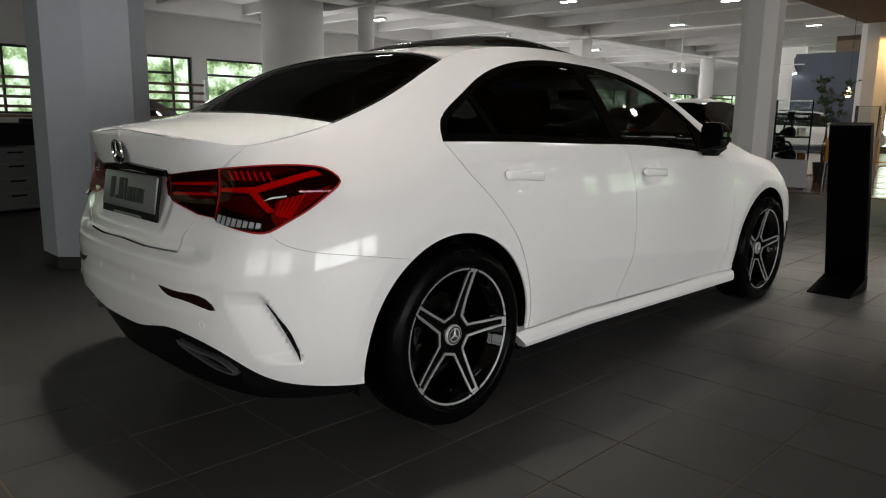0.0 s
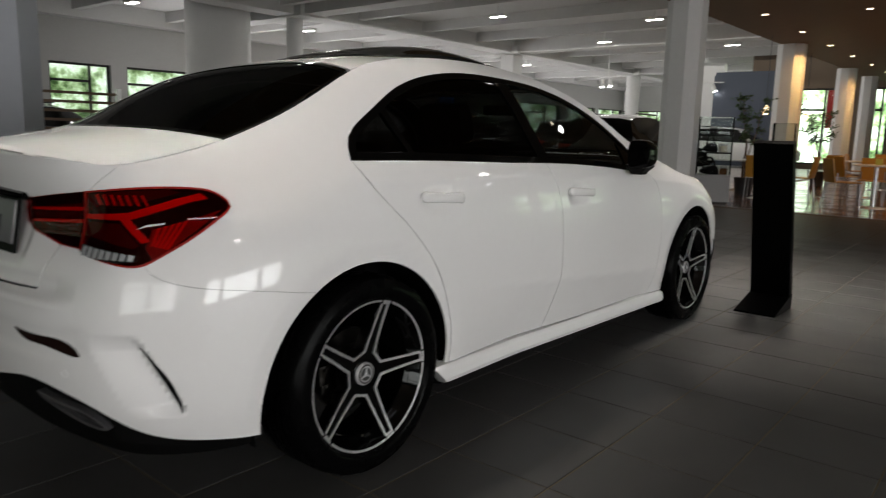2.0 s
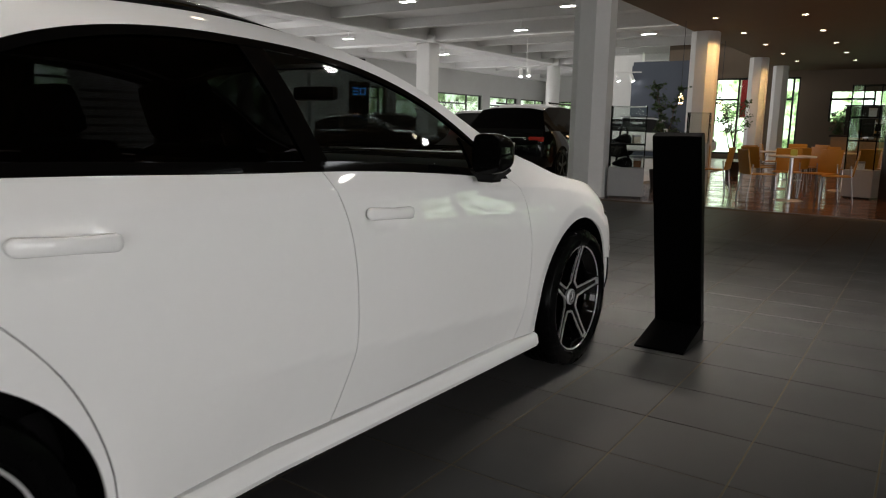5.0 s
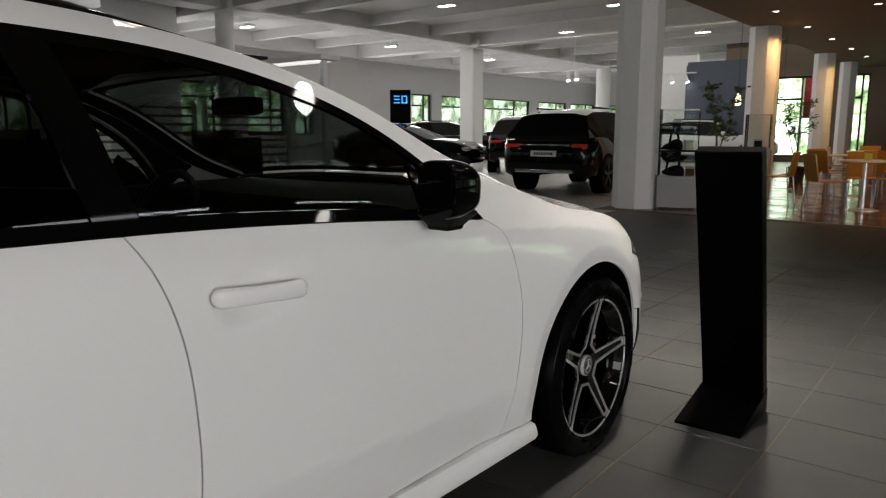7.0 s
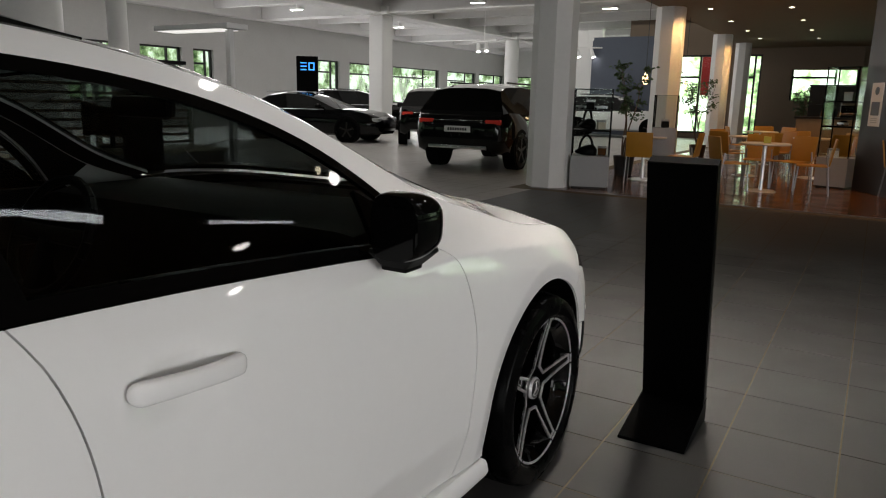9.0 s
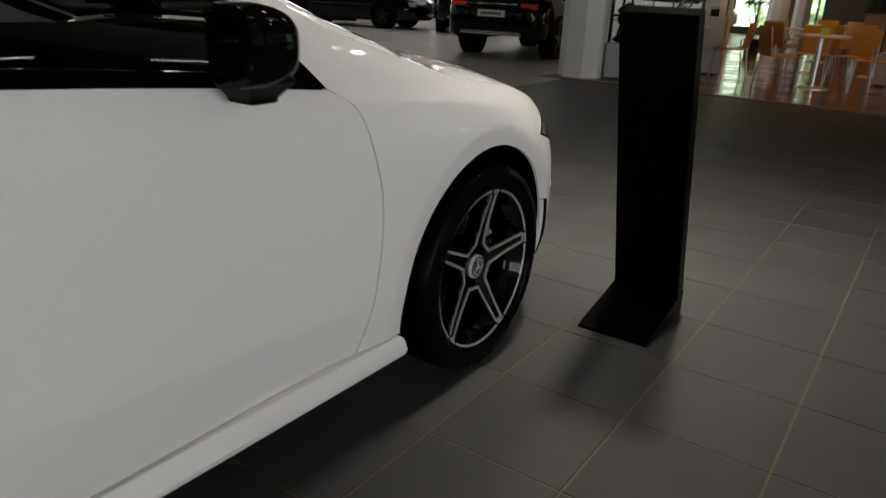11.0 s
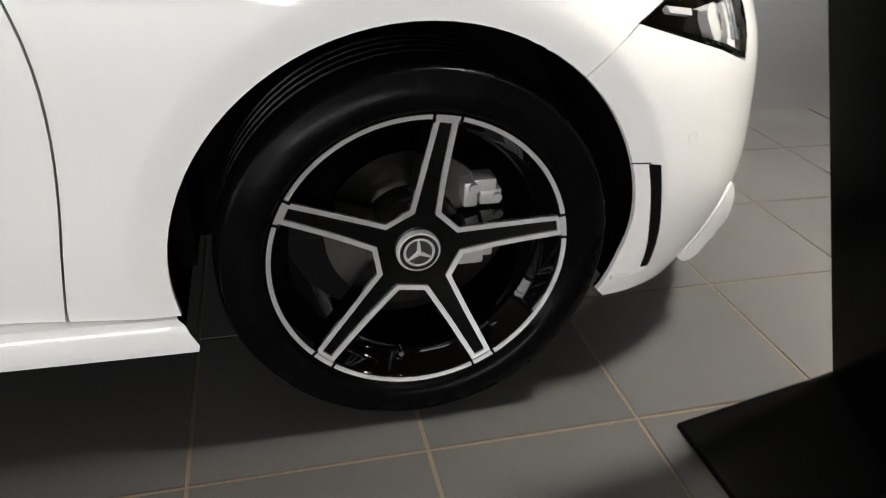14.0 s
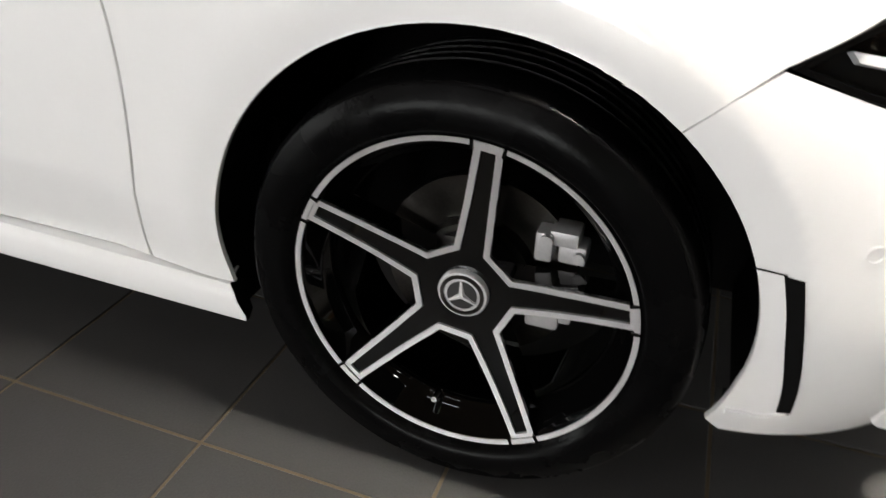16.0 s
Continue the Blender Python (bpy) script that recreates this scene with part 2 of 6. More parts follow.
DAY = (1.0, 0.965, 0.97)
# Those at x 6.5 and 9.0 are added, to streak the car's paint.
STRIPS = ((2.35, 2.53), (2.35, 4.68), (4.5, 2.9), (2.3, -0.70), (6.25, 4.15), (6.5, 1.2), (6.5, -2.0), (8.7, 10.4), (9.0, 3.6), (9.0, 0.2), (9.0, -3.0))
area("daylight_south", (6.0, -8.55, 1.75), (3.0, 0, 1.0), 7.0, 2.9, 310, DAY)
area("daylight_east", (14.05, -1.0, 1.75), (0, -0.6, 1.0), 9.4, 2.9, 1060, DAY)
area("daylight_west", (-21.6, 25, 2.1), (-10, 25, 0.9), 30.0, 1.9, 950, DAY)
area("daylight_north", (-6, 47.5, 2.0), (-6, 20, 1.0), 24.0, 2.2, 600, DAY)
area("ceiling_hall", (-10, 24, 4.5), (-10, 24, 0), 12.0, 22.0, 520, (1, 0.96, 0.90))
area("ceiling_cafe", (1.5, 16, 3.38), (1.5, 16, 0), 5.0, 9.0, 115, (1, 0.50, 0.19), 110)
for x, y in ((-1.93, 17.6), (-1.95, 24.4)):
    area("column_spot", (x, y, 3.44), (x - 0.25, y + 0.05, 0), 0.14, 0.14, 26, (1.0, 0.55, 0.21), 130)
# The one at (1.5, 5.9) is an added fill for the floor.
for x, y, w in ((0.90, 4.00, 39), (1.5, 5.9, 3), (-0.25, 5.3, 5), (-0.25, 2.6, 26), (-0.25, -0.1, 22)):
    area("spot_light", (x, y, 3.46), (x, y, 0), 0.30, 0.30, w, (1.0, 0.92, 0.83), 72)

# ---- the building ----
HALL_X0, HALL_X1, HALL_Y0, HALL_Y1 = -22.0, 13.5, -8.0, 48.0
EDGE = -2.45  # where the low ceiling meets the high hall
CAFE_Y = 10.65  # where the tiles meet the wood


def setting(name, bm, mat, label, smooth=False):
    return tagged(part(name, bm, mat, None, label, smooth), kind="structure")


setting("ground", box((HALL_X0 - 12, HALL_Y0 - 12, -0.30), (HALL_X1 + 12, HALL_Y1 + 12, -0.012)), M_FARTILE, "bare ground slab under the showroom building")
tile_bed = setting("floor", box((HALL_X0, HALL_Y0, -0.012), (HALL_X1, HALL_Y1, -0.003)), M_GROUT, "grey tiled showroom floor with sand coloured joints")
setting("floor_cafe", box((EDGE - 0.3, CAFE_Y, -0.003), (HALL_X1, 31, 0.003)), M_WOOD, "reddish polished wood floor of the cafe corner")
setting("trim_floor", box((EDGE - 0.3, CAFE_Y - 0.03, -0.003), (HALL_X1, CAFE_Y, 0.006)), M_PLATE, "thin metal strip between tiles and wood")


def window_wall(name, origin, turn, length, height, sill, head, bays, mat, label, rails=(0.72,), spans=None):
    """A wall with a band of framed windows; local x runs along it, y is its thickness."""
    m = pose(*origin, 0, 0, turn)
    bm = bmesh.new()
    add_box(bm, (0, 0, 0), (length, 0.3, sill))
    add_box(bm, (0, 0, head), (length, 0.3, height))
    step = length / bays
    spans = spans or [(i * step + 0.2, (i + 1) * step - 0.2) for i in range(bays)]
    edges = [0.0] + [e for span in spans for e in span] + [length]
    for a, b in zip(edges[::2], edges[1::2]):
        add_box(bm, (a, 0, sill), (b, 0.3, head))
    bmesh.ops.transform(bm, matrix=m, verts=bm.verts)
    setting("wall_" + name, bm, mat, label)
    k = 0
    for a, b in spans:
        k += 1
        w = tagged(new(f"window_{name}_{k}"), "black framed window with a garden outside", kind="structure")
        w.matrix_basis = m @ pose((a + b) / 2, 0.15, sill)
        half, tall = (b - a) / 2, head - sill
        bm = bmesh.new()
        add_box(bm, (-half, -0.04, 0), (half, 0.04, 0.07))
        add_box(bm, (-half, -0.04, tall - 0.07), (half, 0.04, tall))
        for x in (-half + 0.035, -half / 3, half - 0.035):
            add_box(bm, (x - 0.035, -0.04, 0), (x + 0.035, 0.04, tall))
        for q in rails:
            add_box(bm, (-half / 3, -0.04, tall * q - 0.04), (half, 0.04, tall * q + 0.04))
        part("window_frame", bm, M_FRAME, w)
        pane = part("pane", box((-half, -0.006, 0.0), (half, 0.006, tall)), M_PANE, w)
        pane.visible_shadow = False


WEST = ((-7.0, -2.0), (-1.2, 1.6), (2.2, 5.15), (5.6, 7.6), (8.0, 9.95), (10.5, 14.0), (14.6, 17.4), (17.9, 19.75), (20.3, 21.3), (27.7, 29.3), (30.1, 33.6), (33.95, 38.85), (39.85, 43.5), (44.0, 47.6))
window_wall("west", (HALL_X0, HALL_Y1, 0), -90, HALL_Y1 - HALL_Y0, 5.0, 1.05, 3.06, 1, M_DIMWALL, "white plastered wall, toned down to look dim, with a band of windows", spans=[(HALL_Y1 - b, HALL_Y1 - a) for a, b in WEST[::-1]])
for y in (0.4, 10.22, 20.02, 29.7, 39.35):
    setting("trim_pilaster", box((HALL_X0 - 0.01, y - 0.24, 0), (HALL_X0 + 0.25, y + 0.24, 4.95), 0.01), M_WHITE, "white pilaster on the window wall")
setting("trim_cornice", box((HALL_X0 - 0.01, HALL_Y0, 4.42), (HALL_X0 + 0.8, HALL_Y1, 4.951)), M_WHITE, "white cornice beam along the window wall")
window_wall("north", (HALL_X1, HALL_Y1, 0), 180, HALL_X1 - HALL_X0, 5.0, 0.5, 3.0, 8, M_WHITE, "white plastered end wall with windows")
# The south and east walls are unseen; dark paint keeps the car's reflections dark.
window_wall("south", (HALL_X0, HALL_Y0, 0), 0, HALL_X1 - HALL_X0, 5.0, 0.4, 3.1, 9, M_GREYWALL, "unseen wall with tall windows, darkened to dim reflections")
window_wall("east", (HALL_X1, HALL_Y0, 0), 90, HALL_Y1 - HALL_Y0, 5.0, 0.4, 3.1, 12, M_GREYWALL, "unseen street wall with tall windows, darkened to dim reflections")
CAFE = ((-5.55, -4.15), (-3.10, -2.35), (-1.3, 0.9), (3.2, 5.2), (7.2, 9.2))
window_wall("cafe", (HALL_X1, 31, 0), 180, HALL_X1 + 7.6, 3.48, 0.20, 3.25, 1, M_CAFEWALL, "brown grey end wall of the cafe with tall windows", spans=[(HALL_X1 - b, HALL_X1 - a) for a, b in CAFE[::-1]])
setting("wall_side", box((-7.8, 31, 0), (-7.6, HALL_Y1, 3.48)), M_WHITE, "white side wall behind the cafe")
for n, lo, hi in (("backdrop_west", (-34, -20, -1), (-33.9, 60, 9)), ("backdrop_east", (26, -20, -1), (26.1, 60, 9)), ("backdrop_south", (-34, -20, -1), (26, -19.9, 9)), ("backdrop_north", (-34, 60, -1), (26, 60.1, 9))):
    setting(n, box(lo, hi), M_STREET if n[9:] in ("east", "south") else M_TREES, "blurred green trees and bright sky outside the windows")

setting("backdrop_cafe", box((-7.5, 37, -1), (26, 37.1, 9)), M_CAFETREES, "blurred green trees and bright sky outside the windows")

# The high ceiling with its beams and ribs, and the low one over car and cafe.
bm = bmesh.new()
add_box(bm, (HALL_X0, HALL_Y0, 4.95), (HALL_X1, HALL_Y1, 5.15))
add_box(bm, (-15.7, HALL_Y0, 4.45), (-14.9, HALL_Y1, 4.95))
for y in (0.6, 12.7, 23.9, 35.3):
    add_box(bm, (HALL_X0, y - 0.35, 4.45), (-15.7, y + 0.35, 4.95))
    add_box(bm, (-14.9, y - 0.35, 4.45), (EDGE - 0.4, y + 0.35, 4.95))
    add_box(bm, (-16.7, y - 0.5, 4.40), (-14.6, y + 0.5, 4.70))
y = HALL_Y0 + 1.2
while y < HALL_Y1:
    add_box(bm, (HALL_X0, y - 0.12, 4.62), (EDGE - 0.4, y + 0.12, 4.95))
    y += 3.1
setting("ceiling", bm, M_CEIL, "white ribbed concrete ceiling with deep beams")
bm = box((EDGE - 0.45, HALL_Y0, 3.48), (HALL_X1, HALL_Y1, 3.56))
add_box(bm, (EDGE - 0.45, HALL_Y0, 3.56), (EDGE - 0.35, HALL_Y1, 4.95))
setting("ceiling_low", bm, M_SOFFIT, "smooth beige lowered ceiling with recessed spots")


def column(at, width, height, label, mat=M_WHITE, chamfer=0.28, sides=None):
    """An upright column with bevelled corners."""
    w, c = width / 2, width * chamfer
    if sides:
        loop = [(w * math.cos(2 * math.pi * i / sides), w * math.sin(2 * math.pi * i / sides)) for i in range(sides)]
    else:
        loop = [(w, -w + c), (w, w - c), (w - c, w), (-w + c, w), (-w, w - c), (-w, -w + c), (-w + c, -w), (w - c, -w)]
    col = thing("column", (*at, 0), label, "column", "columns of the hall")
    part("shaft", prism(loop, 0.0, height), mat, col, smooth=bool(sides))
    part("skirting", prism([(x * 1.012, y * 1.012) for x, y in loop], 0.001, 0.09), M_FRAME if at[1] < 2 else mat, col)
    return col

# ---- the white car: its skin as curved sheets ----
def spline(xs, ys):
    """Natural cubic spline through the knots; ys may have several columns."""
    xs, ys = np.asarray(xs, float), np.asarray(ys, float)
    flat = ys.ndim == 1
    ys = ys[:, None] if flat else ys
    n, h = len(xs), np.diff(xs)
    a, rhs = np.eye(n), np.zeros_like(ys)
    for i in range(1, n - 1):
        a[i, i - 1 : i + 2] = h[i - 1], 2 * (h[i - 1] + h[i]), h[i]
        rhs[i] = 6 * ((ys[i + 1] - ys[i]) / h[i] - (ys[i] - ys[i - 1]) / h[i - 1])
    m = np.linalg.solve(a, rhs)

    def at(x):
        x = np.asarray(x, float)
        i = np.clip(np.searchsorted(xs, x) - 1, 0, n - 2)
        x = np.clip(x, xs[0] - 0.05, xs[-1] + 0.05)
        t0, t1, hh = (xs[i + 1] - x)[..., None], (x - xs[i])[..., None], h[i][..., None]
        out = (m[i] * t0**3 + m[i + 1] * t1**3) / (6 * hh) + (ys[i] / hh - m[i] * hh / 6) * t0 + (ys[i + 1] / hh - m[i + 1] * hh / 6) * t1
        return out[..., 0] if flat else out

    return at


# The car's outline seen from above, from the middle of its rear round the right side to the middle of its nose.
PLAN = [(0, -0.862), (0.30, -0.850), (0.50, -0.815), (0.66, -0.745), (0.77, -0.635), (0.84, -0.50), (0.878, -0.33), (0.893, -0.10), (0.896, 0.3), (0.897, 0.9), (0.891, 1.5),
        (0.875, 2.1), (0.886, 2.55), (0.890, 2.82), (0.882, 2.98), (0.865, 3.08), (0.843, 3.168), (0.806, 3.250), (0.742, 3.345), (0.645, 3.44), (0.49, 3.533), (0.29, 3.60), (0, 3.625)]
run = np.concatenate([[0], np.cumsum(np.hypot(*np.diff(np.array(PLAN), axis=0).T))])
run += 0.9 - run[9]
plan_at = spline(run, PLAN)
U_TAIL, U_NOSE = run[0], run[-1]
LEVELS = [0.15, 0.25, 0.36, 0.50, 0.64, 0.74, 0.84, 0.92, 1.00, 1.08, 1.18, 1.28, 1.36, 1.42]
INSET = {
    -1.49: (-.12, -.07, -.02, 0, -.01, -.05, -.085, -.078, -.052, -.066, -.15, -.3, -.4, -.5),
    -1.25: (-.12, -.07, -.02, 0, -.01, -.05, -.088, -.082, -.062, -.078, -.16, -.3, -.4, -.5),
    -0.99: (-.12, -.07, -.02, 0, -.01, -.05, -.09, -.090, -.082, -.10, -.19, -.3, -.4, -.5),
    -0.81: (-.10, -.06, -.015, 0, -.005, -.03, -.065, -.094, -.13, -.19, -.30, -.4, -.5, -.6),
    -0.60: (-.09, -.05, -.012, 0, -.004, -.022, -.06, -.11, -.17, -.24, -.34, -.44, -.53, -.6),
    -0.40: (-.08, -.04, -.01, 0, -.003, -.015, -.05, -.105, -.175, -.255, -.36, -.45, -.52, -.6),
    -0.20: (-.07, -.03, -.008, 0, -.001, -.010, -.032, -.075, -.135, -.20, -.285, -.37, -.45, -.52),
    0.00: (-.06, -.028, -.008, 0, 0, -.006, -.020, -.05, -.09, -.145, -.215, -.29, -.37, -.45),
    0.40: (-.06, -.028, -.010, -.002, 0, -.003, -.012, -.030, -.062, -.112, -.174, -.238, -.30, -.38),
    1.00: (-.045, -.012, -.005, -.002, 0, -.002, -.010, -.026, -.060, -.110, -.172, -.236, -.298, -.37),
    1.60: (-.045, -.012, -.005, -.002, 0, -.002, -.010, -.028, -.064, -.116, -.188, -.264, -.33, -.40),
    2.10: (-.050, -.018, -.007, -.002, 0, -.003, -.016, -.045, -.092, -.157, -.235, -.305, -.37, -.43),
    2.73: (-.06, -.030, -.008, 0, 0, -.010, -.045, -.115, -.20, -.29, -.36, -.42, -.48, -.54),
    3.05: (-.07, -.035, -.008, 0, -.006, -.032, -.10, -.20, -.30, -.38, -.44, -.50, -.56, -.6),
    3.33: (-.06, -.015, .010, .008, -.012, -.06, -.16, -.27, -.36, -.44, -.5, -.55, -.6, -.65),
    4.10: (-.05, -.015, .010, .008, -.01, -.06, -.16, -.27, -.36, -.44, -.5, -.55, -.6, -.65),
}
inset_rows = [spline(LEVELS, row) for row in INSET.values()]


STATIONS = np.array(list(INSET))


def inset(u, z):
    """How far the skin lies inside the outline, by a cubic through the stations."""
    rows = np.stack([row(z) for row in inset_rows])
    n, h = len(STATIONS), np.diff(STATIONS)
    a, rhs = np.eye(n), np.zeros_like(rows)
    for i in range(1, n - 1):
        a[i, i - 1 : i + 2] = h[i - 1], 2 * (h[i - 1] + h[i]), h[i]
        rhs[i] = 6 * ((rows[i + 1] - rows[i]) / h[i] - (rows[i] - rows[i - 1]) / h[i - 1])
    m = np.linalg.solve(a, rhs)
    i = np.clip(np.searchsorted(STATIONS, u) - 1, 0, n - 2)
    k = np.arange(len(u))
    t0, t1, hh = STATIONS[i + 1] - u, u - STATIONS[i], h[i]
    return (m[i, k] * t0**3 + m[i + 1, k] * t1**3) / (6 * hh) + (rows[i, k] / hh - m[i, k] * hh / 6) * t0 + (rows[i + 1, k] / hh - m[i + 1, k] * hh / 6) * t1


HANDLES = ((0.325, 0.893), (1.278, 0.868))


def dents(u, z):
    """Hollows behind the door handles, the flared arches, and the air blades of the bumpers."""
    d = np.zeros_like(u)
    for hu, hz in HANDLES:
        d -= 0.021 * np.clip(1 - ((u - hu + 0.010) / 0.105) ** 2 - ((z - hz + 0.010) / 0.054) ** 2, 0, 1) ** 1.5
    for au in (-0.01, 2.729):
        r = np.hypot(u - au, z - 0.32)
        d -= 0.010 * np.clip((0.452 - r) / 0.056, 0, 1) ** 1.25 * np.clip((z - 0.2) / 0.08, 0, 1)
    crease = np.interp(u, (-0.5, 0.3, 0.8, 1.33, 1.57, 1.79, 2.23, 2.585, 2.76, 3.0), (0.950, 0.957, 0.948, 0.934, 0.926, 0.910, 0.883, 0.854, 0.827, 0.80))
    fade = np.clip((u + 0.30) / 0.5, 0, 1) * np.clip((3.0 - u) / 0.4, 0, 1)
    d += 0.0065 * fade * np.exp(-np.sqrt((z - crease) ** 2 + 1.5e-5) / 0.030)
    skirt = 0.472 - 0.088 * (u - 1.32)
    fade = np.clip((u - 0.40) / 0.45, 0, 1) * np.clip((2.45 - u) / 0.35, 0, 1)
    below = skirt - z
    d -= 0.22 * fade * 0.5 * (below + np.sqrt(below**2 + 2e-5))
    edge = -0.724 + (0.53 - z) * 0.56
    behind = np.clip((edge - u) / 0.14, 0, 1)
    d -= 0.034 * np.clip(1 - behind, 0, 1) ** 1.2 * np.clip((edge + 0.012 - u) / 0.024, 0, 1) * np.clip((z - 0.350) / 0.025, 0, 1) * np.clip((0.575 - z) / 0.045, 0, 1)
    tail = np.clip((-0.92 - u) / 0.10, 0, 1)
    d -= 0.016 * np.clip((-1.185 - u) / 0.05, 0, 1) * np.clip((z - 0.70) / 0.05, 0, 1) * np.clip((0.912 - z) / 0.02, 0, 1)
    d -= 0.020 * tail * np.exp(-(((z - 0.675) / 0.030) ** 2)) * np.clip((z - 0.645) / 0.012, 0, 1)
    d += 0.008 * tail * np.exp(-np.abs(z - 0.632) / 0.018)
    d += 0.010 * tail * np.exp(-np.abs(z - 1.028) / 0.016)
    groove = 0.535 + 0.10 * (u + 1.0) * (u > -1.0)
    d -= 0.006 * np.clip((-0.86 - u) / 0.06, 0, 1) * np.exp(-(((z - groove) / 0.040) ** 4))
    return d


def body(u, z, out=0.0):
    """The skin at u along the outline and height z, moved outwards by out."""
    u, z = np.broadcast_arrays(np.asarray(u, float), np.asarray(z, float))
    shape, u, z = u.shape, u.ravel(), z.ravel()
    p, q = plan_at(u), plan_at(u + 1e-3) - plan_at(u - 1e-3)
    q /= np.linalg.norm(q, axis=-1, keepdims=True)
    d = inset(u, z) + dents(u, z) + out
    return np.stack([p[:, 0] + q[:, 1] * d, p[:, 1] - q[:, 0] * d, z], -1).reshape(*shape, 3)


# The upper edge of the sides: boot corner, rear pillar, roof rail, front pillar, bonnet edge.
RAIL = [(-1.4902, 1.046), (-1.25, 1.034), (-1.0, 1.018), (-0.84, 1.005), (-0.60, 1.042), (-0.385, 1.084), (-0.14, 1.175), (0.12, 1.304), (0.34, 1.366), (0.57, 1.396), (0.83, 1.407), (1.12, 1.397),
        (1.48, 1.343), (1.84, 1.224), (2.14, 1.058), (2.40, 0.970), (2.60, 0.912), (2.85, 0.875), (3.05, 0.835), (3.20, 0.790), (3.40, 0.755), (3.70, 0.735), (4.00, 0.725), (4.1818, 0.725)]
rail_run = np.arange(len(RAIL))
rail_uz = spline(rail_run, RAIL)(np.linspace(0, len(RAIL) - 1, 1600))
rail_xyz = body(rail_uz[:, 0], rail_uz[:, 1])
rail_y = np.maximum.accumulate(rail_xyz[:, 1]) + np.arange(1600) * 1e-9
CREST = spline((-0.822, -0.65, -0.46, -0.1, 0.2, 0.5, 0.9, 1.3, 1.7, 2.1, 2.6, 2.75, 3.0, 3.3, 3.45, 3.545), (1.046, 1.075, 1.104, 1.242, 1.362, 1.416, 1.437, 1.425, 1.37, 1.222, 1.008, 0.969, 0.930, 0.850, 0.790, 0.73))


def top(q, y, out=0.0):
    """The upper skin: q from -1 at the left rail to 1 at the right one."""
    q, y = np.broadcast_arrays(np.asarray(q, float), np.asarray(y, float))
    xe, ze = np.interp(y, rail_y, rail_xyz[:, 0]), np.interp(y, rail_y, rail_xyz[:, 2])
    zc = CREST(y)
    return np.stack([q * xe, y, zc + (ze - zc) * np.abs(q) ** 2.6 + out], -1)


def dense(loop, step):
    """A closed outline with points no further apart than step."""
    res = []
    for a, b in zip(loop, loop[1:] + loop[:1]):
        n = max(1, int(math.ceil(math.dist(a, b) / step)))
        res += [(a[0] + (b[0] - a[0]) * i / n, a[1] + (b[1] - a[1]) * i / n) for i in range(n)]
    return res


def curve(points, n=24):
    """A smooth open line through a few points."""
    pts = np.array(points, float)
    s = np.concatenate([[0], np.cumsum(np.hypot(*np.diff(pts, axis=0).T))])
    return [tuple(p) for p in spline(s, pts)(np.linspace(0, s[-1], n))]


def arc(cu, cz, r, a0, a1, n=28):
    return [(cu + r * math.cos(radians(a0 + (a1 - a0) * i / (n - 1))), cz + r * math.sin(radians(a0 + (a1 - a0) * i / (n - 1)))) for i in range(n)]


def clip(loop, axis, value, keep_more):
    """The part of a flat outline on one side of a line."""
    res = []
    for a, b in zip(loop, loop[1:] + loop[:1]):
        fa, fb = a[axis] - value, b[axis] - value
        if not keep_more:
            fa, fb = -fa, -fb
        if fa >= 0:
            res.append(a)
        if (fa > 0 > fb) or (fa < 0 < fb):
            t = fa / (fa - fb)
            p = [a[0] + (b[0] - a[0]) * t, a[1] + (b[1] - a[1]) * t]
            p[axis] = value
            res.append(tuple(p))
    return res


